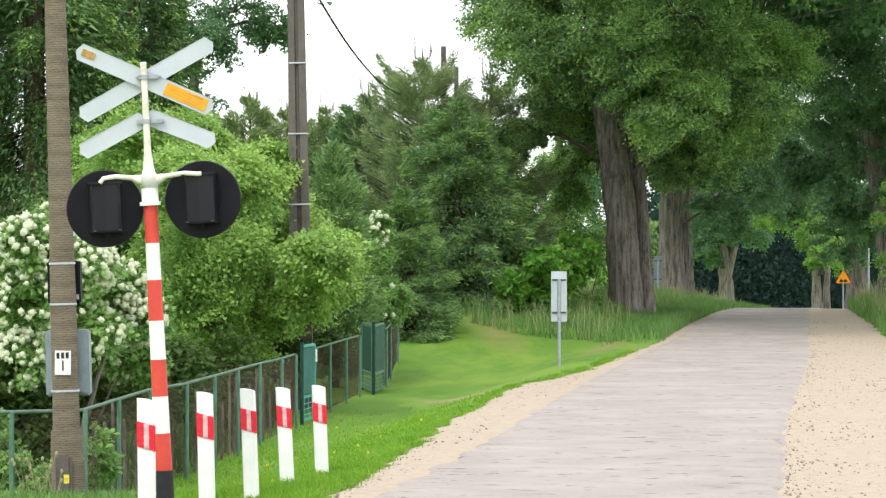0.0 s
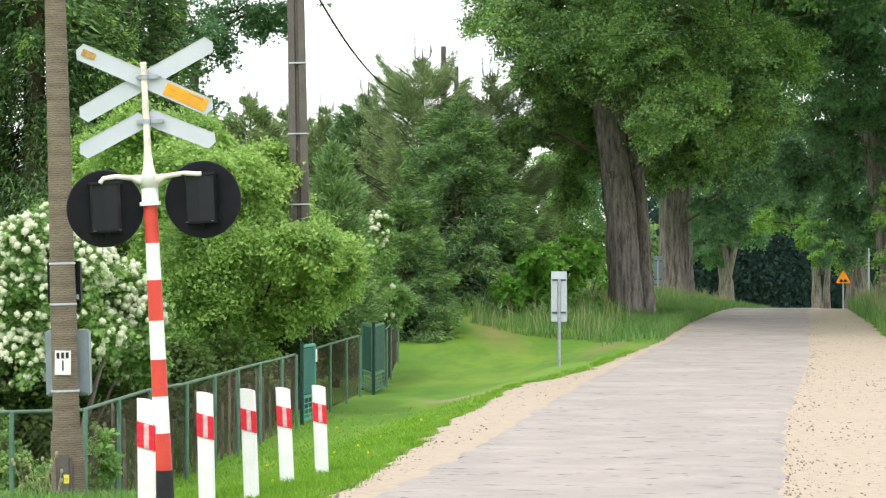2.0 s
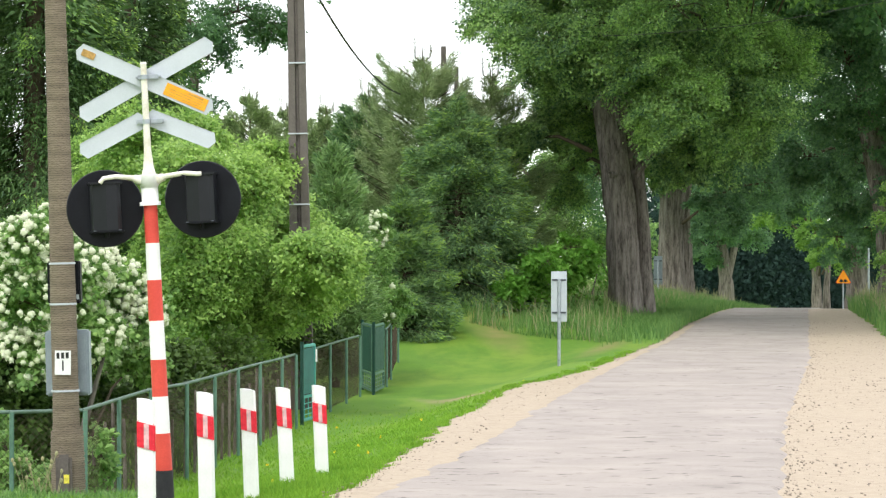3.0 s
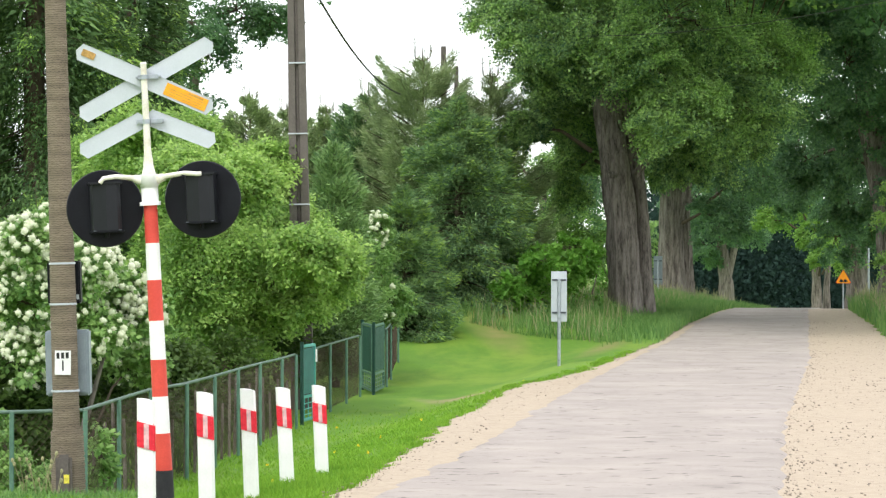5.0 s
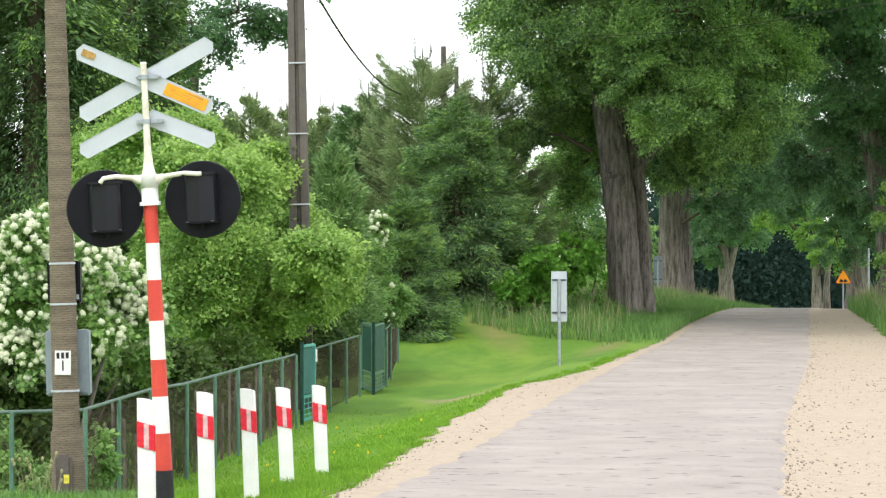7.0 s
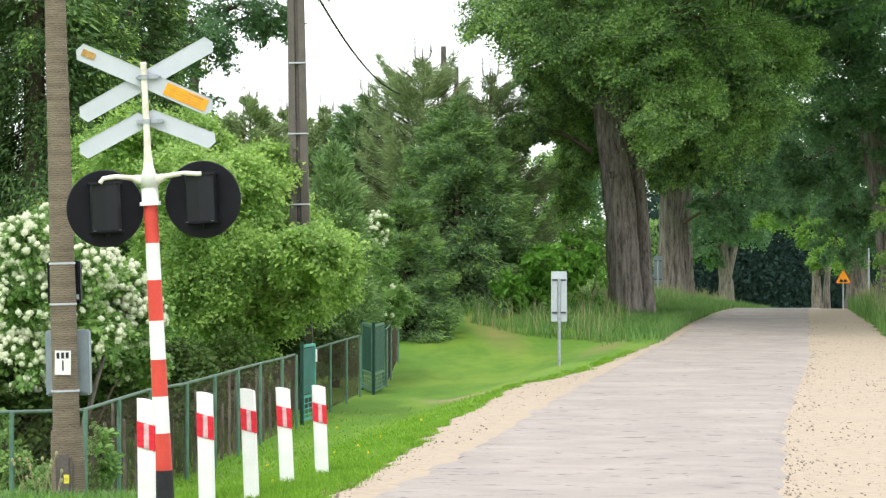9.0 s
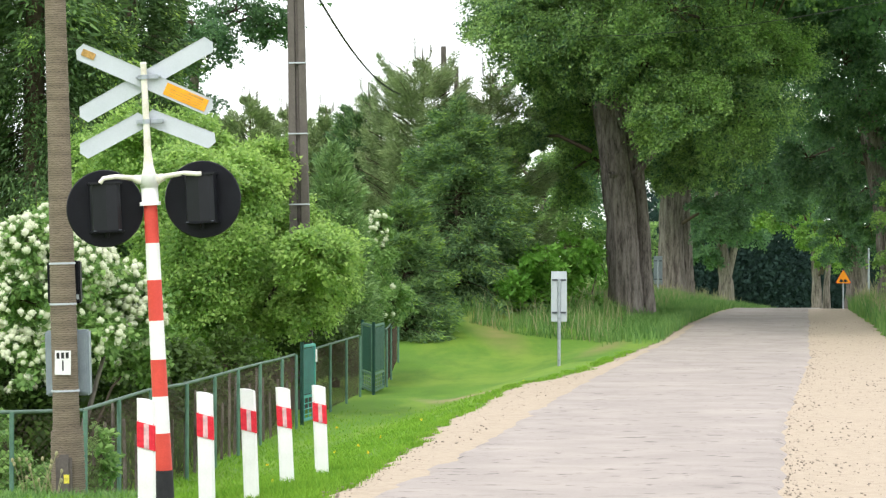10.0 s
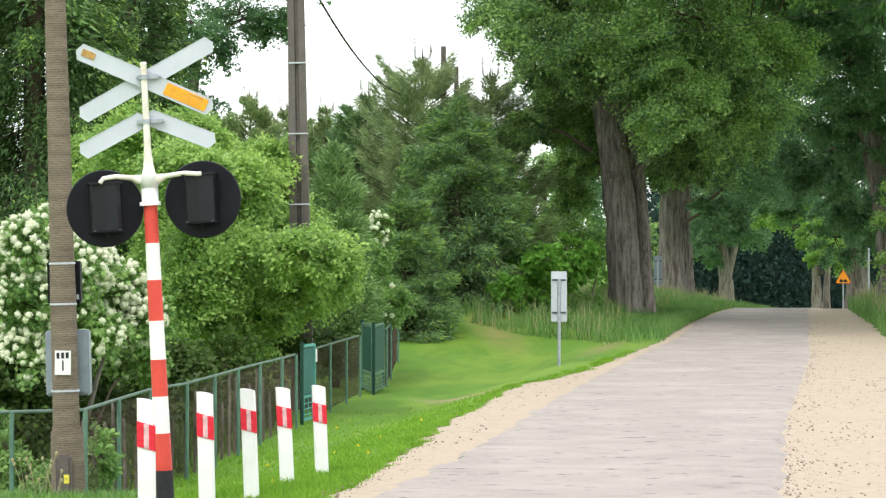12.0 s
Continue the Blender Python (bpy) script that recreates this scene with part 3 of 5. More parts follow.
wire((-2.42, 50, 6.8), (0.02, 105, 8.3), 1.5, 0.02, "black sagging overhead cable between two poles")


# ---- road signs ----
def panel_sign(x, y, z, post, label, back=ALU):
    """An upright panel on a post, seen from behind."""
    t = thing("panel_sign", x, y, z, label, "road sign", "panel signs before the crossing")
    part("sign_post", rod(-0.3, post + 0.85, 0.033, 0.033, 12), ZINC, t, "galvanised tube post")
    p = part("sign_panel", a_box(0, 0.055, post + 0.5, 0.31, 0.02, 1.0, bevel=0.006), back, t, "grey back of the sign panel")
    for sx in (-1, 1):
        part("panel_rim", a_box(sx * 0.147, 0.035, post + 0.5, 0.016, 0.03, 1.0), back, p)
    for dz in (0.18, 0.83):
        part("rail", a_box(0, 0.038, post + dz, 0.29, 0.022, 0.035), IRON, p, "dark cross rail")
    part("sign_face", a_box(0, 0.0665, post + 0.5, 0.30, 0.003, 0.99), WHITE, p)


panel_sign(2.31, 59.0, ground_z(2.31, 59), 0.88, "grey back of a narrow road sign on a steel post")
# the tree shade on this sign is put into a darker back colour
panel_sign(7.62, 105.0, ground_z(7.62, 105) - 0.1, 0.6, "distant back of a road sign beside a trunk, coloured shade grey", BOX_AND_SHADED_SIGN)


def bump_sign():
    t = thing("warning_sign", 16.2, 120.0, road_z(120) - 0.05, "orange triangular bumpy road warning sign on a post", "road sign")
    part("sign_post", rod(0, 1.65, 0.03, 0.03, 10), ZINC, t)

    def tri(r, y0, y1):
        bm = bmesh.new()
        ring = []
        for k in range(3):
            for j in (-1, 0, 1):
                a = radians(90 + 120 * k + 7 * j)
                ring.append((r * (1 - 0.06 * abs(j)) * math.cos(a), r * (1 - 0.06 * abs(j)) * math.sin(a)))
        f = [bm.verts.new((x, y0, z)) for x, z in ring]
        b = [bm.verts.new((x, y1, z)) for x, z in ring]
        bm.faces.new(f)
        bm.faces.new(b[::-1])
        for k in range(9):
            bm.faces.new((f[k], b[k], b[(k + 1) % 9], f[(k + 1) % 9]))
        bmesh.ops.recalc_face_normals(bm, faces=bm.faces)
        return bm
    p = put(part("sign_plate", tri(0.34, -0.05, -0.03), REFLECT_RED, t, "red bordered sign plate"), 0, 0, 1.42)
    part("sign_face", tri(0.318, -0.056, -0.051), SIGN_ORANGE, p, "orange sign face")
    s = a_box(0, -0.059, -0.105, 0.34, 0.004, 0.04)
    tube(s, [(-0.08, -0.06, -0.085), (-0.08, -0.058, -0.085)], [0.065, 0.065], 12)
    tube(s, [(0.08, -0.06, -0.085), (0.08, -0.058, -0.085)], [0.065, 0.065], 12)
    part("bump_symbol", s, INK, p, "black double bump symbol")


bump_sign()


# ---- fence ----
FENCE = [(-6.2, 27.4), (-5.2, 27.8), (-4.13, 28.2), (-3.48, 28.6), (-3.35, 30.4), (-3.2, 32.2), (-3.0, 34.4), (-2.83, 36.4), (-2.68, 38.4), (-2.52, 40.4), (-2.34, 42.6), (-2.24, 44.7)]
FENCE_FAR = [(-2.06, 46.9), (-1.9, 49.2), (-1.72, 51.9), (-1.55, 54.4)]
FENCE_END = [(-1.13, 58.0), (-1.10, 61.0), (-1.02, 65.6)]
FENCE_H = 1.12


def put_rod(x, y, a, b):
    return a_tube([(x, y, a), (x, y, b)], [0.023, 0.023], 10)


def fence_run(pts, label):
    t = thing("garden_fence", 0, 0, 0, label, "fence", "garden fence runs")
    for k, (x, y) in enumerate(pts):
        g = ground_z(x, y)
        part("post", put_rod(x + 0.03, y - 0.02, g - 0.1, g + FENCE_H), FENCE_POST, t, "green steel post")
        if k + 1 == len(pts):
            break
        x2, y2 = pts[k + 1]
        g2 = ground_z(x2, y2)
        a, b = Vector((x, y, g + FENCE_H)), Vector((x2, y2, g2 + FENCE_H))
        part("top_rail", a_tube([a, b], [0.019, 0.019], 8), GREY_GREEN, t, "faded green top rail")
        bm, ln, up = bmesh.new(), (b - a).length, FENCE_H - 0.08
        n = int((ln + up) / 0.07)
        for s in (0, 1):
            for i in range(n):
                u0 = i * 0.07 - up
                lo, hi = max(0, -u0), min(up, ln - u0)
                if hi - lo < 0.03:
                    continue
                ends = []
                for h in (lo, hi):
                    u = (u0 + h) / ln
                    u = 1 - u if s else u
                    ends.append(a.lerp(b, u) - Vector((0, 0, up - h + 0.03)))
                tube(bm, ends, [0.0018, 0.0018], 3, caps=False)
        for i in range(3 if k > 2 else 0):
            u = (i + 0.3 + 0.4 * math.sin(7.0 * k + 3 * i) ** 2) / 3
            q = a.lerp(b, u)
            hh = FENCE_H * (0.78 + 0.2 * math.sin(5.0 * k + 2 * i))
            lath = a_tube([(q.x - 0.06, q.y, q.z - FENCE_H - 0.05), (q.x - 0.06 + 0.02 * math.sin(k + i), q.y, q.z - FENCE_H + hh)], [0.022, 0.018], 5)
            part("lath", lath, BARK, t, "weathered wooden lath")
        part("wire_mesh", bm, RUST, t, "rusty diagonal wire mesh", kind="stuff")
    return t


def gate(name, a, b, h, mat, label, leaf_frac, frame_mat):
    """A framed gate leaf with upright bars and an openwork bottom field."""
    (x1, y1), (x2, y2) = a, b
    g = (ground_z(x1, y1) + ground_z(x2, y2)) / 2
    ln = math.hypot(x2 - x1, y2 - y1)
    t = thing(name, x1, y1, g, label, "gate", "garden gates", rz=math.degrees(math.atan2(y2 - y1, x2 - x1)))
    for u in (0.03, ln - 0.03):
        part("stile", a_box(u, 0, h / 2 + 0.05, 0.05, 0.045, h - 0.02, bevel=0.006), frame_mat, t)
    for z in (0.07, leaf_frac * h, h + 0.03):
        part("rail", a_box(ln / 2, 0, z, ln - 0.11, 0.04, 0.045, bevel=0.006), frame_mat, t)
    n = max(3, int(ln / 0.09))
    for i in range(n):
        u = 0.08 + (ln - 0.16) * (i + 0.5) / n
        part("slat", a_box(u, 0.0, (leaf_frac * h + h) / 2 + 0.015, (ln - 0.16) / n * 0.86, 0.014, h * (1 - leaf_frac) - 0.05), mat, t)
        if i % 4 == 1:
            part("lower_bar", a_tube([(u, 0, 0.09), (u, 0, leaf_frac * h - 0.02)], [0.009, 0.009], 6), frame_mat, t)
    for q in (0.35, 0.55, 0.75):
        part("cross_bar", a_tube([(0.06, 0, leaf_frac * h * q), (ln - 0.06, 0, leaf_frac * h * q)], [0.008, 0.008], 6), frame_mat, t)
    for u in (0, ln):
        part("gate_post", rod(-0.1, h + 0.1, 0.03, 0.03, 10), GREEN_PAINT, t)
    if frame_mat is TEAL_FRAME:
        part("name_plate", a_box(ln - 0.03, -0.035, h - 0.14, 0.12, 0.012, 0.2, bevel=0.004), WHITE, t, "small white plate")
    return t


fence_run(FENCE, "low garden fence of green posts and rusty mesh")
fence_run(FENCE_FAR, "garden fence between gates with rusty wire mesh")
fence_run(FENCE_END, "end of the garden fence beside the lawn")
gate("garden_gate", (-2.17, 45.6), (-2.02, 46.6), 1.18, TEAL, "teal painted narrow garden gate standing ajar", 0.36, TEAL_FRAME)
gate("drive_gate", (-1.55, 57.0), (-1.31, 55.2), 1.25, GREEN_PAINT, "dark green steel gate leaf, folded back", 0.30, FENCE_POST)
gate("drive_gate", (-1.29, 55.2), (-1.14, 57.0), 1.25, GREEN_PAINT, "dark green steel gate leaf beside the lawn", 0.30, FENCE_POST)


# ---- plants ----
def woody(rng, pivot, centre, ends, r0):
    """A limb from its root to the middle of a bough, with twigs to its clumps; about the root."""
    p, c = Vector(pivot), Vector(centre)
    bm = bmesh.new()
    m = p.lerp(c, 0.5) + Vector((0, 0, 0.12 * (c - p).length))
    tube(bm, [p - p, m - p, c - p], [r0, r0 * 0.7, r0 * 0.4], 7, 0.1, caps=False)
    twigs(bm, rng, c - p, [Vector(e) - p for e in ends[: min(14, len(ends))]], r0 * 0.3)
    return bm


def broadleaf(name, base, trunks, boughs, leaf, label, category, seed, size=0.15, clumps=26, per=70, limb=0.07, sway=(3.0, 0.35), group="", still=(), spread=0.34, thick=0.2):
    """A tree or shrub: trunks as paths with radii, and boughs as ellipsoids about centres, all in the world."""
    rng = np.random.default_rng(seed)
    t = thing(name, *base, label, category, group)
    o = Vector(base)
    for path, radii in trunks:
        p, r = finer([Vector(q) - o for q in path], radii, 0.25)
        part("trunk", a_tube(p, r, 44 if radii[0] > 0.3 else 9, 0.15 if radii[0] > 0.3 else 0.08, 11), BARK, t)
    for k, (x, y, z, rx, ry, rz) in enumerate(boughs):
        c = Vector((x, y, z)) - o
        best = min((Vector(p) - o for path, _ in trunks for p in path), key=lambda q: (q - (c - Vector((0, 0, 0.6)))).length)
        best = best.lerp(c, 0.25)
        # boughs above 9.2 m, mostly unseen, have fewer, larger leaves that block skylight
        (v, f), cl = bough_leaves(rng, c, (rx, ry, rz), clumps, per * (0.4 if z > 9.2 else 1), size * (2.0 if z > 9.2 else 1), spread, fine=y > 45, thick=thick)
        b = part("bough", woody(rng, best, c, cl, limb * (0.3 if z > 9.2 else 1)), TWIG, t, at=best)
        part("foliage", mesh_of("foliage", v - np.array(best), f), leaf, b)
        swaying(b, sway[0] * rng.uniform(0.6, 1.3) / max(0.6, (rx + rz) / 2), sway[1] * rng.uniform(0.7, 1.3), rng.uniform(0, 6.28))
    return t


def conifer(name, x, y, h, spread, leaf, label, seed, start=0.25, tiers=9, per_tier=9, hang=0.5, needle=0.11, sway=(1.2, 0.3), fresh=0.2, tip=True, upturn=0.15, dens=1.0, z0=None, wide=0.10, frond=0.35, taper=0.8):
    """A spruce or pine: a straight stem with tiers of boughs, each a set of needled branches."""
    rng = np.random.default_rng(seed)
    g = (ground_z(x, y) if z0 is None else z0) - 0.05
    t = thing(name, x, y, g, label, "conifer tree")
    part("trunk", a_tube([(0, 0, 0), (0, 0, h * 0.5), (0.05, 0, h * 0.9), (0.05, 0, h)], [0.022 * h, 0.014 * h, 0.005 * h, 0.004], 10, 0.06), TWIG, t)
    for k in range(tiers):
        u = k / (tiers - 1)
        z = start + (h * 0.97 - start) * u
        r = spread * (1 - u) ** taper + 0.12
        sets, young, bm = [], [], bmesh.new()
        for j in range(max(4, int(per_tier * (0.6 + 0.4 * (1 - u))))):
            a = rng.uniform(0, 6.283)
            ln = r * rng.uniform(0.65, 1.15)
            zz = rng.uniform(-0.5, 0.5) * h / tiers
            n = int(ln * (230 if g + z < 7.6 else 50) * dens * (1 + 0.9 * u)) + 30
            s = rng.uniform(0.12, 1, n) ** 0.75
            droop = -hang * ln * 0.5 * s ** 1.6 + upturn * ln * s ** 3
            cx = np.stack([np.cos(a) * s * ln, np.sin(a) * s * ln, zz + droop + 0.25 * u * s * ln], 1)
            across = np.array((-np.sin(a), np.cos(a), 0))
            w = rng.normal(0, 1, n)[:, None] * (frond * ln * (1.05 - s) * 0.55 + 0.05)[:, None]
            p = cx + across * w + rng.normal(0, 0.04, (n, 3)) - np.array((0, 0, 1)) * np.abs(rng.normal(0, 0.14 * hang * (1 + ln * 0.3), n))[:, None]
            out = np.array((np.cos(a), np.sin(a), 0.1 + 0.9 * u)) * 0.9 + across * np.sign(w) * 0.5
            sets.append(leaves(rng, p, out, needle * (1.55 if g + z < 7.6 else 2.8), wide, hang * 0.8, 0.45, fine=True))
            end = np.argmax(s)
            e = cx[end]
            tube(bm, [(0, 0, zz), (e[0] * 0.5, e[1] * 0.5, (zz + e[2]) / 2 + 0.05), tuple(e)], [0.018, 0.012, 0.004], 4, caps=False)
            if g + z > 8:
                continue
            if tip:
                # an upright candle with short needles at the end of the branch
                if u > 0.2:
                    for q in range(2):
                        foot = p[rng.integers(0, n)] if q else e
                        ch = rng.uniform(0.12, 0.34)
                        up = foot + np.array((0.0, 0.0, 1.0)) * np.linspace(0, ch, 14)[:, None]
                        young.append(leaves(rng, up, np.tile((0, 0, 0.9), (14, 1)), 0.09, 0.07, 0.0, 0.35, fine=True))
            elif fresh:
                # this year's pale shoots along the outer edge of the frond
                outer = p[s > 0.72]
                outer = outer[: int(len(outer) * fresh)]
                young.append(leaves(rng, outer + np.array((np.cos(a), np.sin(a), 0)) * 0.06, np.tile(out[0], (len(outer), 1)), needle * 1.25, wide * 1.2, hang * 0.9, 0.35, fine=True))
        b = part("bough", bm, TWIG, t, at=(0, 0, z))
        v, f = merge(*sets)
        part("needles", mesh_of("needles", v, f), leaf, b)
        if young:
            part("young_growth", mesh_of("young_growth", *merge(*young)), SHOOT if tip else FRESH, b, "upright pale candles" if tip else "pale green young shoots", kind="stuff")
        swaying(b, sway[0] * (0.5 + u), sway[1] * rng.uniform(0.9, 1.1), 0.5 * u + seed)
    if tip:
        # the leader: a bare stem with a whorl of upturned shoots below its end
        bm, sets = bmesh.new(), []
        tube(bm, [(0.05, 0, h * 0.9), (0.05, 0, h), (0.02, 0, h + 0.55)], [0.03, 0.022, 0.008], 6)
        for k in range(7):
            a, z = k * 0.9 + 0.3, h + 0.05 - 0.35 * (k % 2)
            q, r = 0.22 + 0.08 * (k % 3), 0.42 + 0.12 * (k % 3)
            path = [(0.05, 0, z), (0.05 + q * math.cos(a), q * math.sin(a), z + 0.12), (0.05 + 1.15 * q * math.cos(a), 1.15 * q * math.sin(a), z + r)]
            tube(bm, path, [0.012, 0.011, 0.006], 5)
            along = np.array(path[1]) + (np.array(path[2]) - np.array(path[1])) * np.linspace(0, 1, 40)[:, None]
            sets.append(leaves(rng, along, np.tile((0, 0, 0.7), (40, 1)), 0.11, 0.06, 0.0, 0.6, fine=True))
        stem = part("leader", bm, TWIG, t, "bare upright leading shoot")
        part("leader_needles", mesh_of("leader_needles", *merge(*sets)), SHOOT, stem, kind="stuff")
    return t


def flower_ball():
    """A ball of small petals about a pale core."""
    r = np.random.default_rng(3)
    d = unit(r.normal(0, 1, (30, 3)))
    v, f = leaves(r, d * 0.034, d * 0.2, 0.022, 0.5, 0.0, 0.9, fine=True)
    bm = bmesh.new()
    bmesh.ops.create_icosphere(bm, subdivisions=1, radius=0.038)
    for q in bm.verts:
        q.co *= 1 + 0.14 * noise.noise(q.co * 70)
    cv = np.array([q.co for q in bm.verts])
    cf = np.array([[q.index for q in p.verts] for p in bm.faces])
    bm.free()
    me = mesh_of("flower_ball", *merge((v, f), (cv, cf)))
    me.materials.append(PETAL)
    return me


def flowers(tree, counts, radii, centres, seed, scale=1.0):
    """Flower balls on the outer twigs of a bush, each on its bough."""
    r = np.random.default_rng(seed)
    me = flower_ball()
    boughs = [b for b in tree.children if b.name.startswith("bough")]
    boughs.sort(key=lambda b: (len(b.name), b.name))
    for b, n, (x, y, z, rx, ry, rz) in zip(boughs, counts, centres):
        rest = bmesh.new()
        for k in range(n):
            rest.verts.ensure_lookup_table()
            d = Vector(r.normal(0, 1, 3)).normalized()
            d.y = -abs(d.y) * 0.8 - 0.25
            p = Vector((x + d.x * rx * radii, y + d.y * ry * radii, z + d.z * rz * radii)) - tree.location - b.location
            s = scale * r.uniform(0.7, 1.3)
            m = Matrix.LocRotScale(p, Euler(r.uniform(0, 6, 3)), (s, s, s * 0.92))
            if k < 32:
                part("flower_ball", me, PETAL, b).matrix_basis = m
            else:
                rest.from_mesh(me)
                rest.verts.ensure_lookup_table()
                bmesh.ops.transform(rest, matrix=m, verts=rest.verts[-len(me.vertices):])
        if rest.verts:
            part("blossom", rest, PETAL, b, kind="stuff")
        else:
            rest.free()


OLD_MAPLE = broadleaf("maple_tree", (5.09, 80.0, 0.16), [
    ([(5.01, 80, -0.07), (4.94, 80, 0.39), (4.89, 80, 1.38), (4.82, 80, 2.9), (4.6, 80, 4.42), (4.39, 80.2, 5.95), (4.27, 80.4, 7.47), (4.05, 80.4, 9.6)], [0.56, 0.45, 0.41, 0.40, 0.38, 0.35, 0.3, 0.2]),
    ([(5.52, 80.4, -0.07), (5.49, 80.4, 1.07), (5.42, 80.5, 2.59), (5.29, 80.6, 4.12), (4.89, 80.8, 5.64), (5.27, 80.8, 7.78)], [0.3, 0.21, 0.2, 0.2, 0.2, 0.14]),
    ([(5.2, 80.4, 3.97), (5.73, 80.2, 4.58), (6.64, 79.5, 5.64), (7.86, 79, 6.71)], [0.12, 0.1, 0.08, 0.05])],
    [(1.8, 78, 8.3, 1.01, 1.01, 0.89),
     (2.58, 77, 7.41, 1.25, 1.25, 1.03),
     (2.77, 79, 6.8, 0.6, 0.68, 0.68),
     (3.69, 82, 6.52, 1.09, 1.25, 1.25),
     (4.43, 76, 7.77, 1.38, 1.38, 1.16),
     (5.8, 75, 7.98, 1.36, 1.36, 1.21),
     (5.23, 75, 6.56, 0.79, 1.0, 1.0),
     (5.94, 75, 5.56, 1.0, 1.0, 0.93),
     (7.27, 77, 7.12, 1.39, 1.39, 1.17),
     (7.86, 77, 5.65, 1.1, 1.1, 0.95),
     (6.4, 78, 4.29, 0.59, 0.59, 0.59),
     (8.82, 79, 6.8, 1.2, 1.2, 1.2)] + [(3.5, 85, 4.09, 0.57, 0.81, 0.81),
     (7.41, 80, 5.19, 1.07, 1.07, 0.84),
     (4.55, 78, 10.3, 2.08, 2.08, 1.34),
     (2.38, 80, 10.3, 1.6, 1.6, 1.22),
     (7.76, 79, 10.5, 2.26, 2.26, 1.35),
     (5.31, 83, 6.1, 0.63, 0.95, 0.95),
     (6.02, 83, 4.83, 0.63, 0.79, 0.79),
     (4.31, 77, 7.12, 0.85, 0.85, 0.66),
     (3.94, 84, 5.19, 0.56, 0.8, 0.8),
     (2.3, 80, 5.15, 0.45, 0.5, 0.4),
     (3.3, 79, 8.8, 1.25, 1.25, 0.8),
     (6.6, 82, 6.3, 1.1, 1.2, 1.0),
     (3.3, 82, 5.9, 0.7, 0.8, 0.7)] + [
     # added boughs out of view, far from the trunk, to shade the road crest
     (9.6, 75.5, 11.5, 2.2, 2.6, 1.4),
     (11.0, 83.0, 11.2, 2.4, 2.8, 1.4),
     (7.5, 85.0, 11.4, 2.4, 2.8, 1.4),
     (8.6, 80.0, 10.9, 2.2, 2.6, 1.2),
     (4.6, 90.0, 12.0, 2.6, 3.0, 1.5),
     (6.6, 97.0, 12.4, 2.6, 3.0, 1.5),
     (6.4, 74.0, 11.6, 2.6, 3.0, 1.5),
     (8.2, 69.0, 11.6, 2.2, 2.6, 1.4),
     (10.8, 68.0, 11.9, 2.4, 2.8, 1.4),
     (5.8, 66.5, 11.4, 2.4, 2.8, 1.4),
     (3.6, 72.0, 11.4, 2.4, 2.8, 1.4),
     (9.0, 91.0, 11.4, 2.4, 2.8, 1.2)],
    MAPLE, "old roadside maple with double grey trunk and full crown", "tree", 11, size=0.09, clumps=30, per=560, spread=0.42, sway=(4.5, 0.32), group="avenue trees")
part("branch_scar", a_tube([(-0.52, -0.28, 3.8), (-0.53, -0.40, 3.81), (-0.53, -0.43, 3.81), (-0.53, -0.38, 3.81)], [0.12, 0.095, 0.07, 0.045], 14, 0.2, 5, squash=1.4), BARK, OLD_MAPLE, "healed branch scar")
broadleaf("maple_tree", (8.57, 109.0, 0.02), [
    ([(8.47, 109, -0.29), (8.43, 109, 0.75), (8.39, 109, 2.82), (8.49, 109, 4.48), (8.64, 109, 6.97), (8.84, 109, 9.47)], [0.6, 0.45, 0.42, 0.45, 0.35, 0.2]),
    ([(8.97, 109.4, -0.09), (8.93, 109.4, 1.37), (8.84, 109.4, 3.24), (9.09, 109.4, 5.94)], [0.36, 0.29, 0.27, 0.2])],
    [(7.5, 108, 5.4, 0.93, 1.1, 1.1),
     (9.3, 106, 5.4, 1.01, 1.05, 1.0),
     (9.91, 107, 3.21, 0.92, 0.92, 0.82),
     (8.15, 108, 6.93, 1.65, 1.65, 1.65),
     (10.22, 106, 5.22, 1.41, 1.41, 1.21),
     (5.89, 112, 4.98, 1.07, 1.49, 1.49),
     (5.4, 113, 6.83, 0.97, 1.18, 1.18),
     (11.23, 108, 6.93, 1.85, 1.85, 1.65),
     (11.86, 110, 4.51, 1.15, 1.15, 1.05),
     (7.46, 110, 9.95, 1.68, 1.68, 1.47),
     (9.76, 110, 10.16, 1.78, 1.78, 1.47),
     (11.86, 110, 9.95, 1.78, 1.78, 1.47)] + [(10.61, 108, 8.37, 1.44, 1.44, 1.23),
     (5.03, 112, 8.82, 1.49, 1.49, 1.28),
     (5.89, 112, 7.32, 1.28, 1.28, 1.28),
     # unseen overhead boughs, added to close the canopy and darken the road
     (9.6, 105, 12.8, 2.6, 3.0, 1.5),
     (12.2, 112, 13.4, 2.8, 3.2, 1.6),
     (8.4, 113, 13.4, 2.6, 3.0, 1.6),
     (15.6, 112, 13.4, 2.8, 3.2, 1.6),
     (13.6, 121, 14.2, 3.0, 3.4, 1.7)],
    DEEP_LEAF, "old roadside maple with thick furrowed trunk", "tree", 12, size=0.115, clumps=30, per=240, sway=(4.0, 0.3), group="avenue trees")
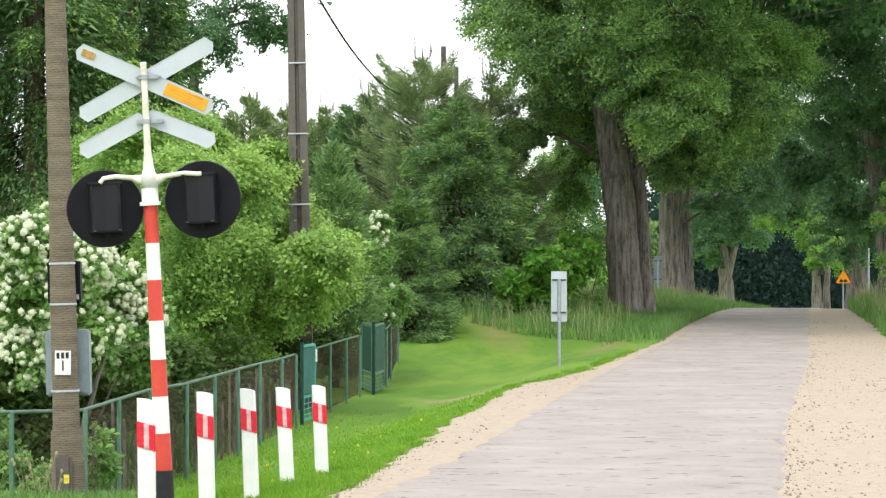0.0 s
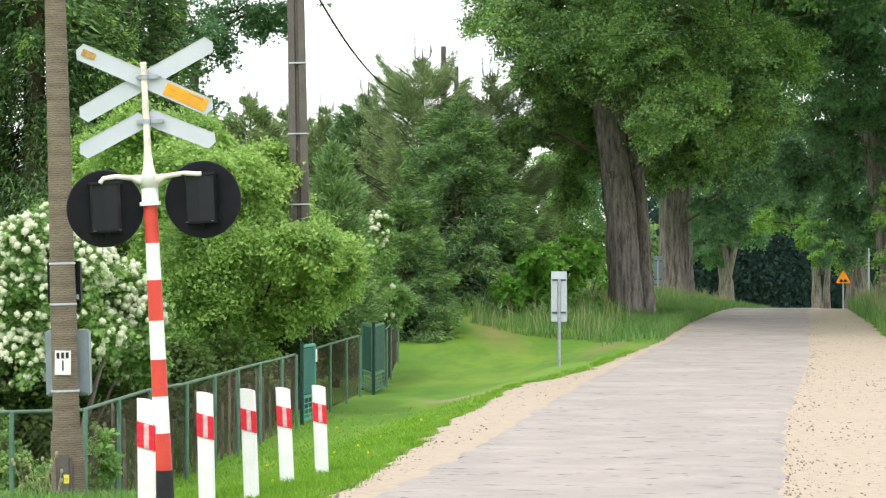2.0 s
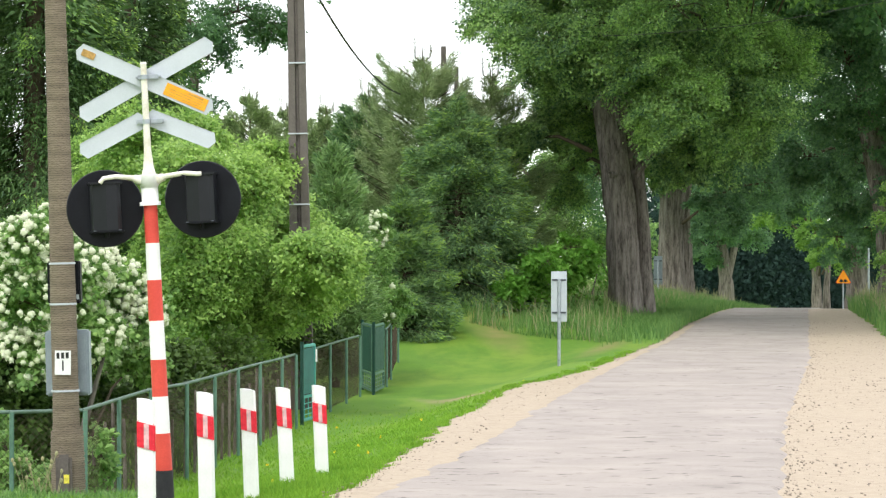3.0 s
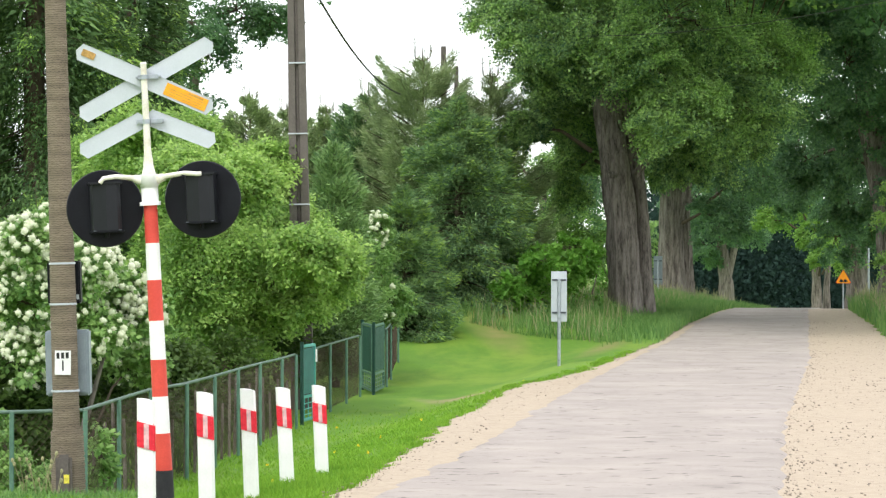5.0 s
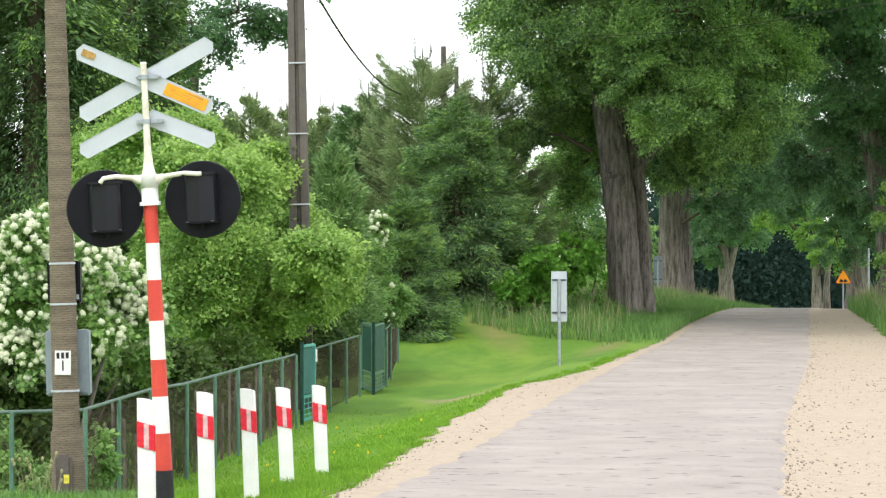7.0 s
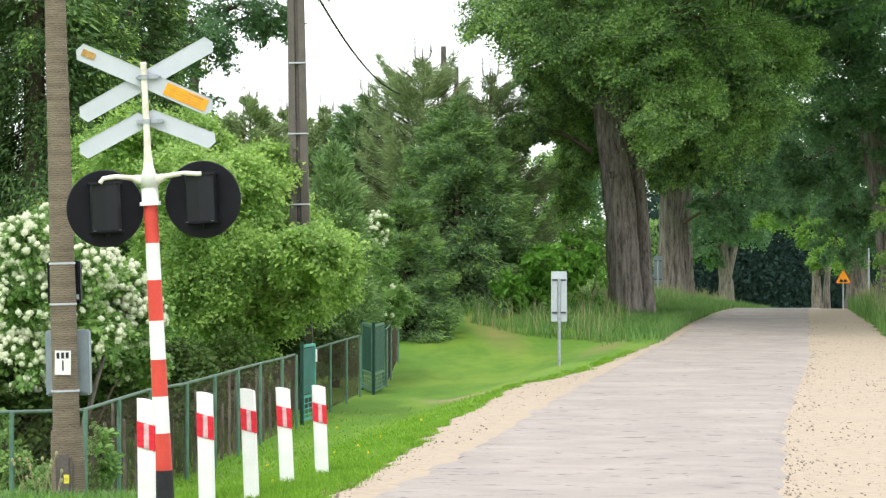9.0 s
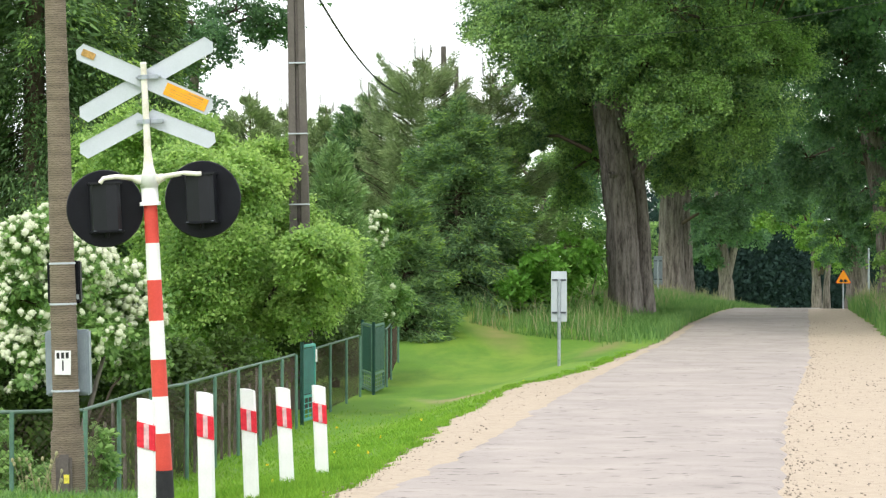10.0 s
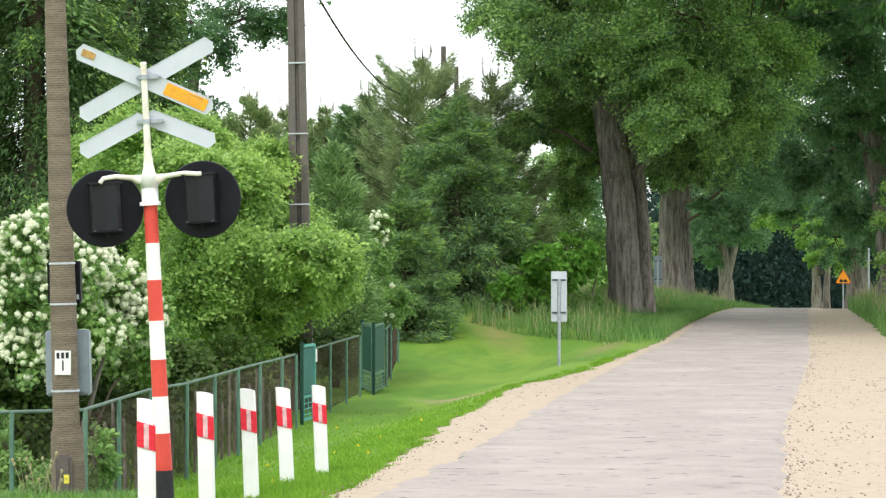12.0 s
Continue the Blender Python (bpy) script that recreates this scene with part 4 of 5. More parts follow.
broadleaf("avenue_tree", (18.2, 190.0, -2.34), [
    ([(18.2, 190, -2.88), (18.17, 190, -0.17), (17.88, 190, 2.01), (17.59, 190, 5.99)], [0.6, 0.42, 0.36, 0.2]),
    ([(18.24, 190, 0.2), (18.67, 190, 2.01), (19.04, 190, 4.18)], [0.28, 0.24, 0.15])],
    [(17.4, 188, 3.44, 1.25, 1.43, 1.43),
     (18.28, 186, 5.9, 1.59, 1.59, 1.59),
     (16.86, 190, 2.01, 1.09, 1.09, 1.09),
     (19.34, 186, 3.42, 0.99, 1.24, 1.24),
     (16.68, 192, 7.13, 1.83, 2.19, 2.19),
     (19.91, 188, 8.81, 2.15, 2.15, 2.15),
     (18.67, 190, 12.5, 4.34, 4.34, 3.26),
     (15.9, 191, 5.0, 1.5, 1.6, 1.6),
     (16.6, 192, 3.9, 1.2, 1.4, 1.3),
     (19.6, 191, 6.4, 1.7, 1.8, 1.6),
     (17.9, 192, 4.6, 1.3, 1.4, 1.3)],
    DEEP_LEAF, "distant forked avenue tree past the crest", "tree", 13, size=0.16, clumps=26, per=190, sway=(4.0, 0.3), group="avenue trees")
broadleaf("maple_tree", (14.04, 92.0, 0.24), [
    ([(14.12, 92, -0.12), (14.09, 92, 1.29), (13.91, 92, 3.04), (13.48, 92, 4.62), (13.16, 92, 6.19), (12.9, 92, 8.65)], [0.65, 0.5, 0.45, 0.4, 0.33, 0.2])],
    [(13.46, 96, 9.12, 1.1, 1.1, 1.1),
     (12.41, 95, 9.77, 1.09, 1.09, 0.9),
     (11.32, 92, 8.65, 1.4, 1.4, 1.4),
     (12.27, 90, 7.64, 1.2, 1.37, 1.37),
     (13.3, 90, 8.84, 1.54, 1.54, 1.37),
     (11.8, 93, 6.42, 1.06, 1.06, 1.06),
     (13.25, 92, 5.67, 1.05, 1.14, 1.14),
     (12.78, 95, 4.52, 1.0, 1.0, 0.9),
     (11.81, 96, 4.91, 0.91, 0.91, 0.91),
     (13.95, 92, 3.56, 0.7, 1.05, 1.05),
     (13.55, 98, 3.48, 0.84, 0.84, 0.75),
     (10.79, 92, 10.75, 2.63, 2.63, 1.4)] + [(13.77, 92, 11.1, 2.1, 2.1, 1.58),
     (13.99, 90, 6.44, 1.03, 1.54, 1.54)] + [
     # added canopy above and right of the view, there to block sky from the road
     (11.4, 92.0, 11.0, 2.4, 2.8, 1.4),
     (13.5, 84.0, 10.8, 2.3, 2.6, 1.4),
     (14.0, 99.0, 11.6, 2.5, 3.0, 1.5),
     (12.2, 87.5, 10.4, 2.3, 2.8, 1.2),
     (11.0, 99.0, 11.5, 2.4, 3.0, 1.2),
     (13.5, 106.0, 12.6, 2.5, 3.0, 1.4),
     (16.5, 79.0, 11.0, 2.8, 3.4, 2.0),
     (17.2, 89.0, 11.6, 2.8, 3.4, 2.0),
     (17.8, 99.0, 12.4, 2.8, 3.4, 2.0),
     (13.4, 77.0, 10.8, 2.6, 3.0, 1.4),
     (17.5, 72.0, 10.0, 2.8, 3.4, 2.4),
     (19.5, 84.0, 9.6, 2.6, 3.4, 2.4)],
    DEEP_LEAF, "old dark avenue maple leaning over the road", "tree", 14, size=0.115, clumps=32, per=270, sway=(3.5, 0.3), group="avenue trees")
broadleaf("avenue_tree", (18.99, 136.0, -0.85), [
    ([(18.94, 136, -1.11), (18.91, 136, 0.44), (18.86, 136, 2.25), (18.55, 136, 4.85)], [0.5, 0.38, 0.34, 0.2]),
    ([(19.4, 137, -1.11), (19.38, 137, 0.44), (19.43, 137, 3.03)], [0.3, 0.24, 0.2])],
    [(17.76, 134, 2.51, 0.89, 1.02, 1.02),
     (17.37, 132, 3.63, 0.85, 0.85, 0.7),
     (15.34, 134, 4.17, 0.89, 0.89, 0.61),
     (17.77, 136, 5.36, 1.55, 1.55, 1.3),
     (19.3, 134, 3.02, 1.02, 1.15, 1.15),
     (15.98, 134, 4.8, 1.28, 1.28, 1.02),
     (15.21, 134, 6.85, 2.04, 2.04, 1.79),
     (18.55, 136, 8.21, 3.11, 3.11, 2.33),
     (14.2, 139, 8.6, 2.6, 2.4, 2.2),
     (16.8, 141, 6.6, 2.2, 2.2, 1.7),
     (20.6, 139, 7.0, 2.6, 2.4, 2.4),
     (21.6, 138, 3.8, 1.8, 1.8, 1.6),
     (12.4, 138, 10.6, 2.8, 2.6, 2.2),
     (17.6, 139, 12.0, 3.2, 3.0, 2.2)],
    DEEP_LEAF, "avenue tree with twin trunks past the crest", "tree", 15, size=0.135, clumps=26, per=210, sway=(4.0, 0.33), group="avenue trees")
broadleaf("avenue_tree", (22.24, 174.0, -2.31), [
    ([(21.97, 174, -2.64), (21.94, 174, 0.01), (21.74, 174, 2.67)], [0.36, 0.25, 0.15]),
    ([(22.67, 175, -2.64), (22.64, 175, -0.32), (22.9, 175, 2.67)], [0.3, 0.2, 0.12])],
    [(21.66, 172, 2.82, 0.98, 0.98, 0.92),
     (21.89, 170, 1.68, 0.84, 0.84, 0.78),
     (19.16, 174, 3.73, 0.86, 0.86, 0.8),
     (22.97, 172, 2.0, 0.92, 1.15, 1.15),
     (21.53, 175, 5.0, 2.0, 2.0, 1.67),
     (20.32, 176, 6.36, 2.01, 2.01, 1.34)],
    LIGHT_LEAF, "light green avenue tree past the crest", "tree", 16, size=0.15, clumps=26, per=190, sway=(4.0, 0.3), group="avenue trees")
broadleaf("maple_sapling", (2.51, 77.0, 0.22), [
    ([(2.51, 77, 0.0), (2.58, 77, 0.81), (2.8, 77, 1.69)], [0.05, 0.04, 0.02]),
    ([(2.29, 77, 0.0), (2.07, 77, 1.1)], [0.04, 0.02])],
    [(2.51, 75, 1.7, 0.57, 0.57, 0.31),
     (3.27, 76, 1.98, 0.51, 0.51, 0.36),
     (2.11, 76, 1.41, 0.51, 0.51, 0.29),
     (1.73, 75, 0.91, 0.57, 0.57, 0.26),
     (2.55, 76, 0.83, 0.65, 0.65, 0.29),
     (3.17, 77, 1.4, 0.44, 0.44, 0.37),
     (1.71, 74, 1.03, 0.35, 0.35, 0.21),
     (3.73, 78, 1.76, 0.42, 0.42, 0.33)],
    BRIGHT, "bright green young maple at the lawn edge", "shrub", 17, size=0.15, clumps=16, per=60, limb=0.03, sway=(1.5, 0.35))
broadleaf("verge_shrub", (13.25, 86.5, 0.26), [
    ([(13.25, 86.5, 0.01), (13.21, 86.5, 1.82), (13.12, 86.5, 3.47)], [0.04, 0.03, 0.02])],
    [(13.04, 86, 2.81, 0.43, 0.82, 0.82),
     (12.96, 86, 1.49, 0.36, 0.66, 0.66),
     (13.36, 87, 3.81, 0.43, 0.66, 0.66)],
    APPLE, "pale green shrub on the far verge", "shrub", 25, size=0.11, clumps=16, per=60, limb=0.02, sway=(1.2, 0.35))
marker = thing("steel_post", 18.96, 132.0, -1.02, "pale grey steel post among the avenue trunks", "post")
part("shaft", rod(-0.3, 3.0, 0.05, 0.04), ZINC, marker)
part("cap", rod(3.0, 3.03, 0.055, 0.03), ZINC, marker)
wire((3.13, 76, 7.43), (9.78, 60, 7.18), 0.25, 0.007, "thin grey overhead line crossing the avenue crowns")
broadleaf("wild_shrub", (3.73, 78.0, -0.02), [
    ([(3.73, 78, -0.17), (3.65, 78, 0.28)], [0.03, 0.015])],
    [(3.37, 75, -0.02, 0.43, 0.43, 0.17),
     (4.05, 77, 0.08, 0.44, 0.44, 0.21),
     (3.7, 79, 0.48, 0.68, 0.68, 0.27),
     (1.62, 80, 0.39, 0.61, 0.61, 0.38),
     (4.96, 88, 0.98, 0.5, 0.5, 0.5)],
    BRIGHT, "low wild shrub and nettles behind the sign", "shrub", 18, size=0.13, clumps=14, per=60, limb=0.02, sway=(1.0, 0.35))
broadleaf("background_tree", (4.1, 119.0, -0.39), [
    ([(4.1, 119, -0.73), (4.17, 119, 1.77), (3.99, 119, 4.71)], [0.3, 0.24, 0.12])],
    [(3.96, 118, 4.02, 1.35, 1.57, 1.57),
     (5.08, 118, 2.89, 1.24, 1.35, 1.35),
     (3.0, 116, 2.43, 1.33, 1.33, 1.33),
     (2.29, 125, 5.33, 1.43, 1.43, 1.43),
     (5.93, 117, 2.22, 0.89, 1.11, 1.11),
     (4.94, 120, 5.31, 1.14, 1.14, 0.91),
     (5.66, 116, 4.2, 1.22, 1.66, 1.66),
     (5.02, 122, 4.78, 1.16, 1.39, 1.39),
     (7.11, 122, 2.46, 1.16, 1.39, 1.39),
     (8.64, 124, 1.99, 0.94, 1.18, 1.18)],
    MAPLE, "dark leafy tree behind the spruces", "tree", 19, size=0.13, clumps=24, per=180, sway=(2.5, 0.3))
broadleaf("fruit_tree", (-3.37, 50.0, -0.4), [
    ([(-3.37, 50, -0.5), (-3.39, 50, 0.46), (-3.66, 50, 1.6), (-4.13, 50, 2.84)], [0.13, 0.11, 0.09, 0.05]),
    ([(-3.35, 50, 0.27), (-2.9, 50.5, 1.22), (-2.42, 51.5, 1.98)], [0.09, 0.07, 0.04])],
    [(-4.06, 47, 3.23, 0.54, 0.54, 0.4),
     (-3.4, 49, 3.01, 0.65, 0.65, 0.51),
     (-2.95, 51.2, 2.4, 0.68, 0.71, 0.57),
     (-3.69, 48, 2.07, 0.73, 0.73, 0.55),
     (-2.16, 47.5, 1.9, 0.45, 0.45, 0.4),
     (-3.09, 50, 1.41, 0.86, 0.86, 0.52),
     (-2.1, 49, 1.55, 0.44, 0.46, 0.4),
     (-3.97, 48, 1.25, 0.64, 0.64, 0.55),
     (-2.35, 48.5, 1.15, 0.4, 0.45, 0.3),
     (-1.79, 48.5, 1.89, 0.37, 0.42, 0.42),
     (-1.95, 50.5, 1.5, 0.36, 0.4, 0.36),
     (-2.99, 50, 3.31, 0.43, 0.43, 0.38)] + [(-5.09, 50, 3.79, 0.67, 0.67, 0.43),
     (-4.5, 52, 3.96, 0.59, 0.59, 0.3),
     (-5.88, 52, 3.47, 0.59, 0.59, 0.5),
     (-4.61, 50, 2.36, 0.57, 0.57, 0.57),
     (-3.4, 49, 0.67, 0.65, 0.65, 0.37)],
    APPLE, "dense green fruit tree overhanging the garden fence", "tree", 20, size=0.078, clumps=54, per=190, limb=0.035, sway=(1.3, 0.35), spread=0.46, thick=0.26)
broadleaf("hedge", (-3.89, 45.0, -0.94), [
    ([(-3.89, 45, -1.11), (-3.85, 45, -0.25), (-3.81, 45, 0.26)], [0.05, 0.04, 0.02])],
    [(-4.06, 44, 0.3, 0.59, 0.59, 0.42),
     (-3.44, 47, 0.1, 0.63, 0.63, 0.45),
     (-2.8, 50, 0.27, 0.57, 0.57, 0.48),
     (-2.35, 55, 0.3, 0.52, 0.52, 0.42),
     (-1.99, 60, 0.5, 0.46, 0.46, 0.46),
     (-4.01, 38, 0.1, 0.43, 0.43, 0.43),
     (-4.23, 35, 0.11, 0.4, 0.4, 0.4),
     (-4.55, 33, 0.09, 0.44, 0.44, 0.38),
     (-4.93, 33, 0.22, 0.38, 0.44, 0.44),
     (-3.55, 42, -0.26, 0.56, 0.56, 0.4),
     (-3.03, 45, -0.34, 0.43, 0.43, 0.39),
     (-1.68, 66, 0.1, 0.5, 0.5, 0.44)],
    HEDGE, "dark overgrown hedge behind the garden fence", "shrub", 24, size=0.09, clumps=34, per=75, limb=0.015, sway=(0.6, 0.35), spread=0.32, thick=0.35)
ROSE_BOUGHS = [(-1.87, 60, 1.98, 0.46, 0.46, 0.46),
     (-1.44, 61, 1.63, 0.52, 0.58, 0.58),
     (-1.65, 60, 0.95, 0.57, 0.57, 0.46),
     (-1.11, 62, 0.92, 0.35, 0.53, 0.53),
     (-2.07, 59, 0.86, 0.39, 0.39, 0.39),
     (-1.35, 61, 2.39, 0.21, 0.35, 0.35)]
ROSE = broadleaf("rose_shrub", (-1.62, 61.0, -0.34), [
    ([(-1.62, 61, -0.46), (-1.67, 61, 0.82), (-1.5, 61, 1.87)], [0.05, 0.04, 0.02])],
    ROSE_BOUGHS,
    VIBURNUM, "green rose shrub by the fence", "shrub", 21, size=0.07, clumps=30, per=190, limb=0.02, sway=(1.2, 0.35), spread=0.3)
flowers(ROSE, (9, 6, 2, 2, 3, 24), 1.1, ROSE_BOUGHS, 5, 1.3)
broadleaf("fence_climber", (-3.84, 29.5, -0.64), [
    ([(-3.84, 29.5, -0.69), (-3.79, 29.5, -0.33), (-3.56, 29.5, -0.05)], [0.015, 0.01, 0.006]),
    ([(-3.87, 29.5, -0.69), (-4.18, 29.4, -0.33)], [0.015, 0.006])],
    [(-3.43, 29.6, -0.05, 0.09, 0.31, 0.31),
     (-4.28, 29.2, -0.03, 0.17, 0.28, 0.28),
     (-4.03, 29.0, -0.29, 0.22, 0.22, 0.14),
     (-4.5, 29.4, 0.13, 0.17, 0.28, 0.28),
     (-3.82, 29.3, -0.26, 0.22, 0.22, 0.17)],
    VIBURNUM, "leafy green climber on the garden fence", "shrub", 26, size=0.06, clumps=18, per=50, limb=0.008, sway=(0.6, 0.4))
VIB_BOUGHS = [(-4.55, 33, 2.04, 0.38, 0.38, 0.28),
     (-4.05, 33, 1.79, 0.41, 0.41, 0.31),
     (-3.78, 34, 1.46, 0.39, 0.39, 0.39),
     (-4.55, 33, 1.35, 0.41, 0.41, 0.35),
     (-3.99, 33, 1.03, 0.41, 0.41, 0.28),
     (-3.46, 34, 1.2, 0.26, 0.32, 0.32),
     (-4.68, 33, 0.72, 0.38, 0.38, 0.31),
     (-4.36, 34, 2.24, 0.32, 0.32, 0.23),
     (-3.63, 35, 0.64, 0.33, 0.33, 0.27),
     (-4.95, 34, 1.72, 0.32, 0.39, 0.39)]
SNOWBALL = broadleaf("snowball_bush", (-4.24, 33.5, -0.45), [
    ([(-4.24, 33.5, -0.58), (-4.25, 33.5, 0.64), (-4.36, 33.5, 1.72)], [0.05, 0.04, 0.02]),
    ([(-4.21, 33.6, -0.58), (-3.79, 33.6, 0.96)], [0.04, 0.02])],
    VIB_BOUGHS,
    VIBURNUM, "snowball bush full of white flower balls", "shrub", 22, size=0.07, clumps=34, per=80, limb=0.02, sway=(1.1, 0.4), spread=0.3, thick=0.35)
flowers(SNOWBALL, (80, 130, 130, 70, 80, 75, 70, 64, 8, 66), 1.12, VIB_BOUGHS, 4, 0.98)
conifer("spruce_tree", 0.38, 76.0, 5.2, 2.15, SPRUCE, "young green spruce at the lawn edge", 31, fresh=0.25, start=0.45, tiers=13, per_tier=20, hang=0.75, taper=0.48, dens=1.2, tip=False)
conifer("pine_tree", -0.59, 80.0, 6.6, 2.4, PINE, "young pine with upright candle shoots", 32, start=0.8, tiers=12, per_tier=18, hang=0.1, upturn=0.5, needle=0.13, taper=0.42, dens=1.2, wide=0.05)
conifer("pine_tree", 1.27, 82.0, 6.2, 1.9, PINE, "slim young pine with candle shoots", 33, start=0.8, tiers=11, per_tier=16, hang=0.1, upturn=0.5, needle=0.13, taper=0.45, dens=1.4, wide=0.05)
conifer("pine_tree", -2.09, 82.0, 5.7, 1.8, SPRUCE, "young yellow green pine behind the garden shrubs", 34, start=0.6, tiers=11, per_tier=18, hang=0.15, upturn=0.45, needle=0.13, taper=0.5, dens=1.2)
conifer("spruce_tree", -0.93, 71.0, 3.5, 1.3, SPRUCE, "low spruce beside the fence end", 35, fresh=0.25, start=0.3, tiers=9, per_tier=20, hang=0.5, tip=False, taper=0.6, dens=1.3)
conifer("spruce_tree", 1.46, 80.0, 4.6, 1.3, SPRUCE, "spruce behind the mound", 36, start=0.4, tiers=10, per_tier=18, hang=0.5, tip=False, taper=0.6, dens=1.3)
conifer("juniper_tree", -2.12, 58.0, 4.6, 0.75, JUNIPER, "narrow cone shaped juniper", 37, fresh=0, start=0.4, tiers=14, per_tier=22, hang=0.0, upturn=0.9, needle=0.1, tip=False, sway=(0.6, 0.3), dens=1.15, taper=0.6)
conifer("pine_tree", -6.22, 95.0, 6.2, 2.0, PINE, "far pine beyond the garden", 38, start=0.8, tiers=10, per_tier=15, hang=0.1, upturn=0.5, needle=0.15, taper=0.5)
conifer("pine_tree", -5.21, 98.0, 6.1, 2.0, PINE, "far pine beyond the garden", 39, start=0.8, tiers=10, per_tier=15, hang=0.1, upturn=0.5, needle=0.15, taper=0.5)
conifer("pine_tree", -3.82, 96.0, 5.9, 2.0, PINE, "far pine beyond the garden", 40, start=0.8, tiers=10, per_tier=15, hang=0.1, upturn=0.5, needle=0.15, taper=0.5)
conifer("old_spruce", -8.27, 60.0, 14.0, 3.4, DARK_SPRUCE, "tall dark old spruce with drooping boughs", 41, start=1.5, tiers=16, per_tier=22, hang=1.2, wide=0.125, needle=0.105, fresh=0.35, tip=False, sway=(0.9, 0.25), dens=1.5)
conifer("old_spruce", -6.96, 66.0, 13.0, 2.6, DARK_SPRUCE, "dark spruce behind the crossing signal", 42, start=1.5, tiers=15, per_tier=20, hang=1.2, wide=0.125, needle=0.105, fresh=0.3, tip=False, sway=(0.9, 0.25), dens=1.15)
broadleaf("background_tree", (-7.52, 87.0, -0.66), [
    ([(-7.52, 87, -1.0), (-7.49, 87, 4.31), (-7.19, 87, 8.28)], [0.3, 0.22, 0.1])],
    [(-7.35, 85, 8.46, 1.13, 1.13, 0.97),
     (-5.96, 86, 8.87, 1.15, 1.15, 0.82),
     (-6.78, 86, 7.72, 0.74, 0.74, 0.66),
     (-4.98, 86, 8.54, 0.82, 0.82, 0.49),
     (-8.0, 85, 7.33, 0.81, 0.97, 0.97),
     (-5.47, 86, 10.18, 1.8, 1.8, 0.98),
     (-7.61, 88, 6.18, 0.84, 1.01, 1.01)],
    DEEP_LEAF, "dark leafy tree behind the spruce", "tree", 23, size=0.11, clumps=26, per=130, sway=(3.0, 0.3))



# ---- grass, weeds and far woods ----
def blades(name, pts, h, w, mat, label, seed, lean=0.35, category="grass"):
    rng = np.random.default_rng(seed)
    pts = np.asarray(pts)
    n = len(pts)
    a = rng.uniform(0, 6.283, n)
    side = np.stack([np.cos(a), np.sin(a), np.zeros(n)], 1)
    ln = (h * rng.uniform(0.5, 1.3, n))[:, None]
    bend = unit(rng.normal(0, 1, (n, 3)) * np.array((1, 1, 0))) * ln * lean * rng.uniform(0.2, 1.4, n)[:, None]
    mid = pts + np.array((0, 0, 1)) * ln * 0.6 + bend * 0.35
    tipp = pts + np.array((0, 0, 1)) * ln * 0.95 + bend
    v = np.stack([pts - side * w, pts + side * w, mid + side * w * 0.7, mid - side * w * 0.7, tipp], 1).reshape(-1, 3)
    b = 5 * np.arange(n)[:, None]
    f = np.concatenate([b + np.array([0, 1, 2]), b + np.array([0, 2, 3]), b + np.array([3, 2, 4])], 1).reshape(-1, 3)
    me = mesh_of(name, v, f)
    me.materials.append(mat)
    return tagged(new(name, me), label, category, kind="stuff")


def scatter(rng, n, y0, y1, s0, s1, side="left", power=1.0, thin=0.0):
    """Points on the verge: y along the road, s metres out from its edge."""
    out = []
    while len(out) < n:
        y = y0 + (y1 - y0) * rng.random() ** power
        s = s0 + (s1 - s0) * rng.random()
        x = road_left(y) - s if side == "left" else shoulder_right(y) + s
        if side == "left" and x > gravel_left(y) - 0.04 + 0.1 * rng.random():
            continue
        if y0 == 66 and side == "left" and rng.random() > smooth(66, 78, y):
            continue
        if y0 in (67, 69) and y < 67 + 1.15 * s:
            continue
        if y1 == 52 and rng.random() < smooth(32, 52, y):
            continue
        if thin and noise.noise(Vector((x * 1.5, y * 0.8, 11))) < -thin:
            continue
        out.append((x, y, ground_z(x, y)))
    return np.array(out)


rng = np.random.default_rng(5)
blades("lawn_grass", scatter(rng, 56000, 20.5, 52, 0.2, 4.6, power=1.5), 0.045, 0.006, BLADE, "short bright green lawn grass", 1, 1.3)
blades("rough_grass", scatter(rng, 16000, 20, 30, 0.25, 2.6, thin=0.15), 0.085, 0.006, BLADE, "rough grass tufts round the marker posts", 3, 0.5)
blades("verge_grass", scatter(rng, 20000, 66, 125, 0.08, 1.3), 0.3, 0.012, TALL_BLADE, "green verge grass along the road edge", 4, 0.5)
blades("tall_grass", scatter(rng, 36000, 67, 125, 1.1, 5.5, thin=0.1), 0.33, 0.009, TALL_BLADE, "tall meadow grass on the bank under trees", 6, 0.7)
blades("seed_grass", scatter(rng, 1800, 69, 125, 1.4, 5.0), 0.6, 0.009, SEED_HEAD, "pale flowering grass stalks on the bank", 7, 0.35)
blades("tall_grass_right", scatter(rng, 10000, 66, 125, 0.0, 4.0, "right"), 0.5, 0.012, TALL_BLADE, "tall meadow grass on the far verge", 8, 0.4)
blades("seed_grass_right", scatter(rng, 2500, 66, 125, 0.2, 4.0, "right"), 0.8, 0.009, SEED_HEAD, "pale flowering grass stalks on the far verge", 9, 0.35)
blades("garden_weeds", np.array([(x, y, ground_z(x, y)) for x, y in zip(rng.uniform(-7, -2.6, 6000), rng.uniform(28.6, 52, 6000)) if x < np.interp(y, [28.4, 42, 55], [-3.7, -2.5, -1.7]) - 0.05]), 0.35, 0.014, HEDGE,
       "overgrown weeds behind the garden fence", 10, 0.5)
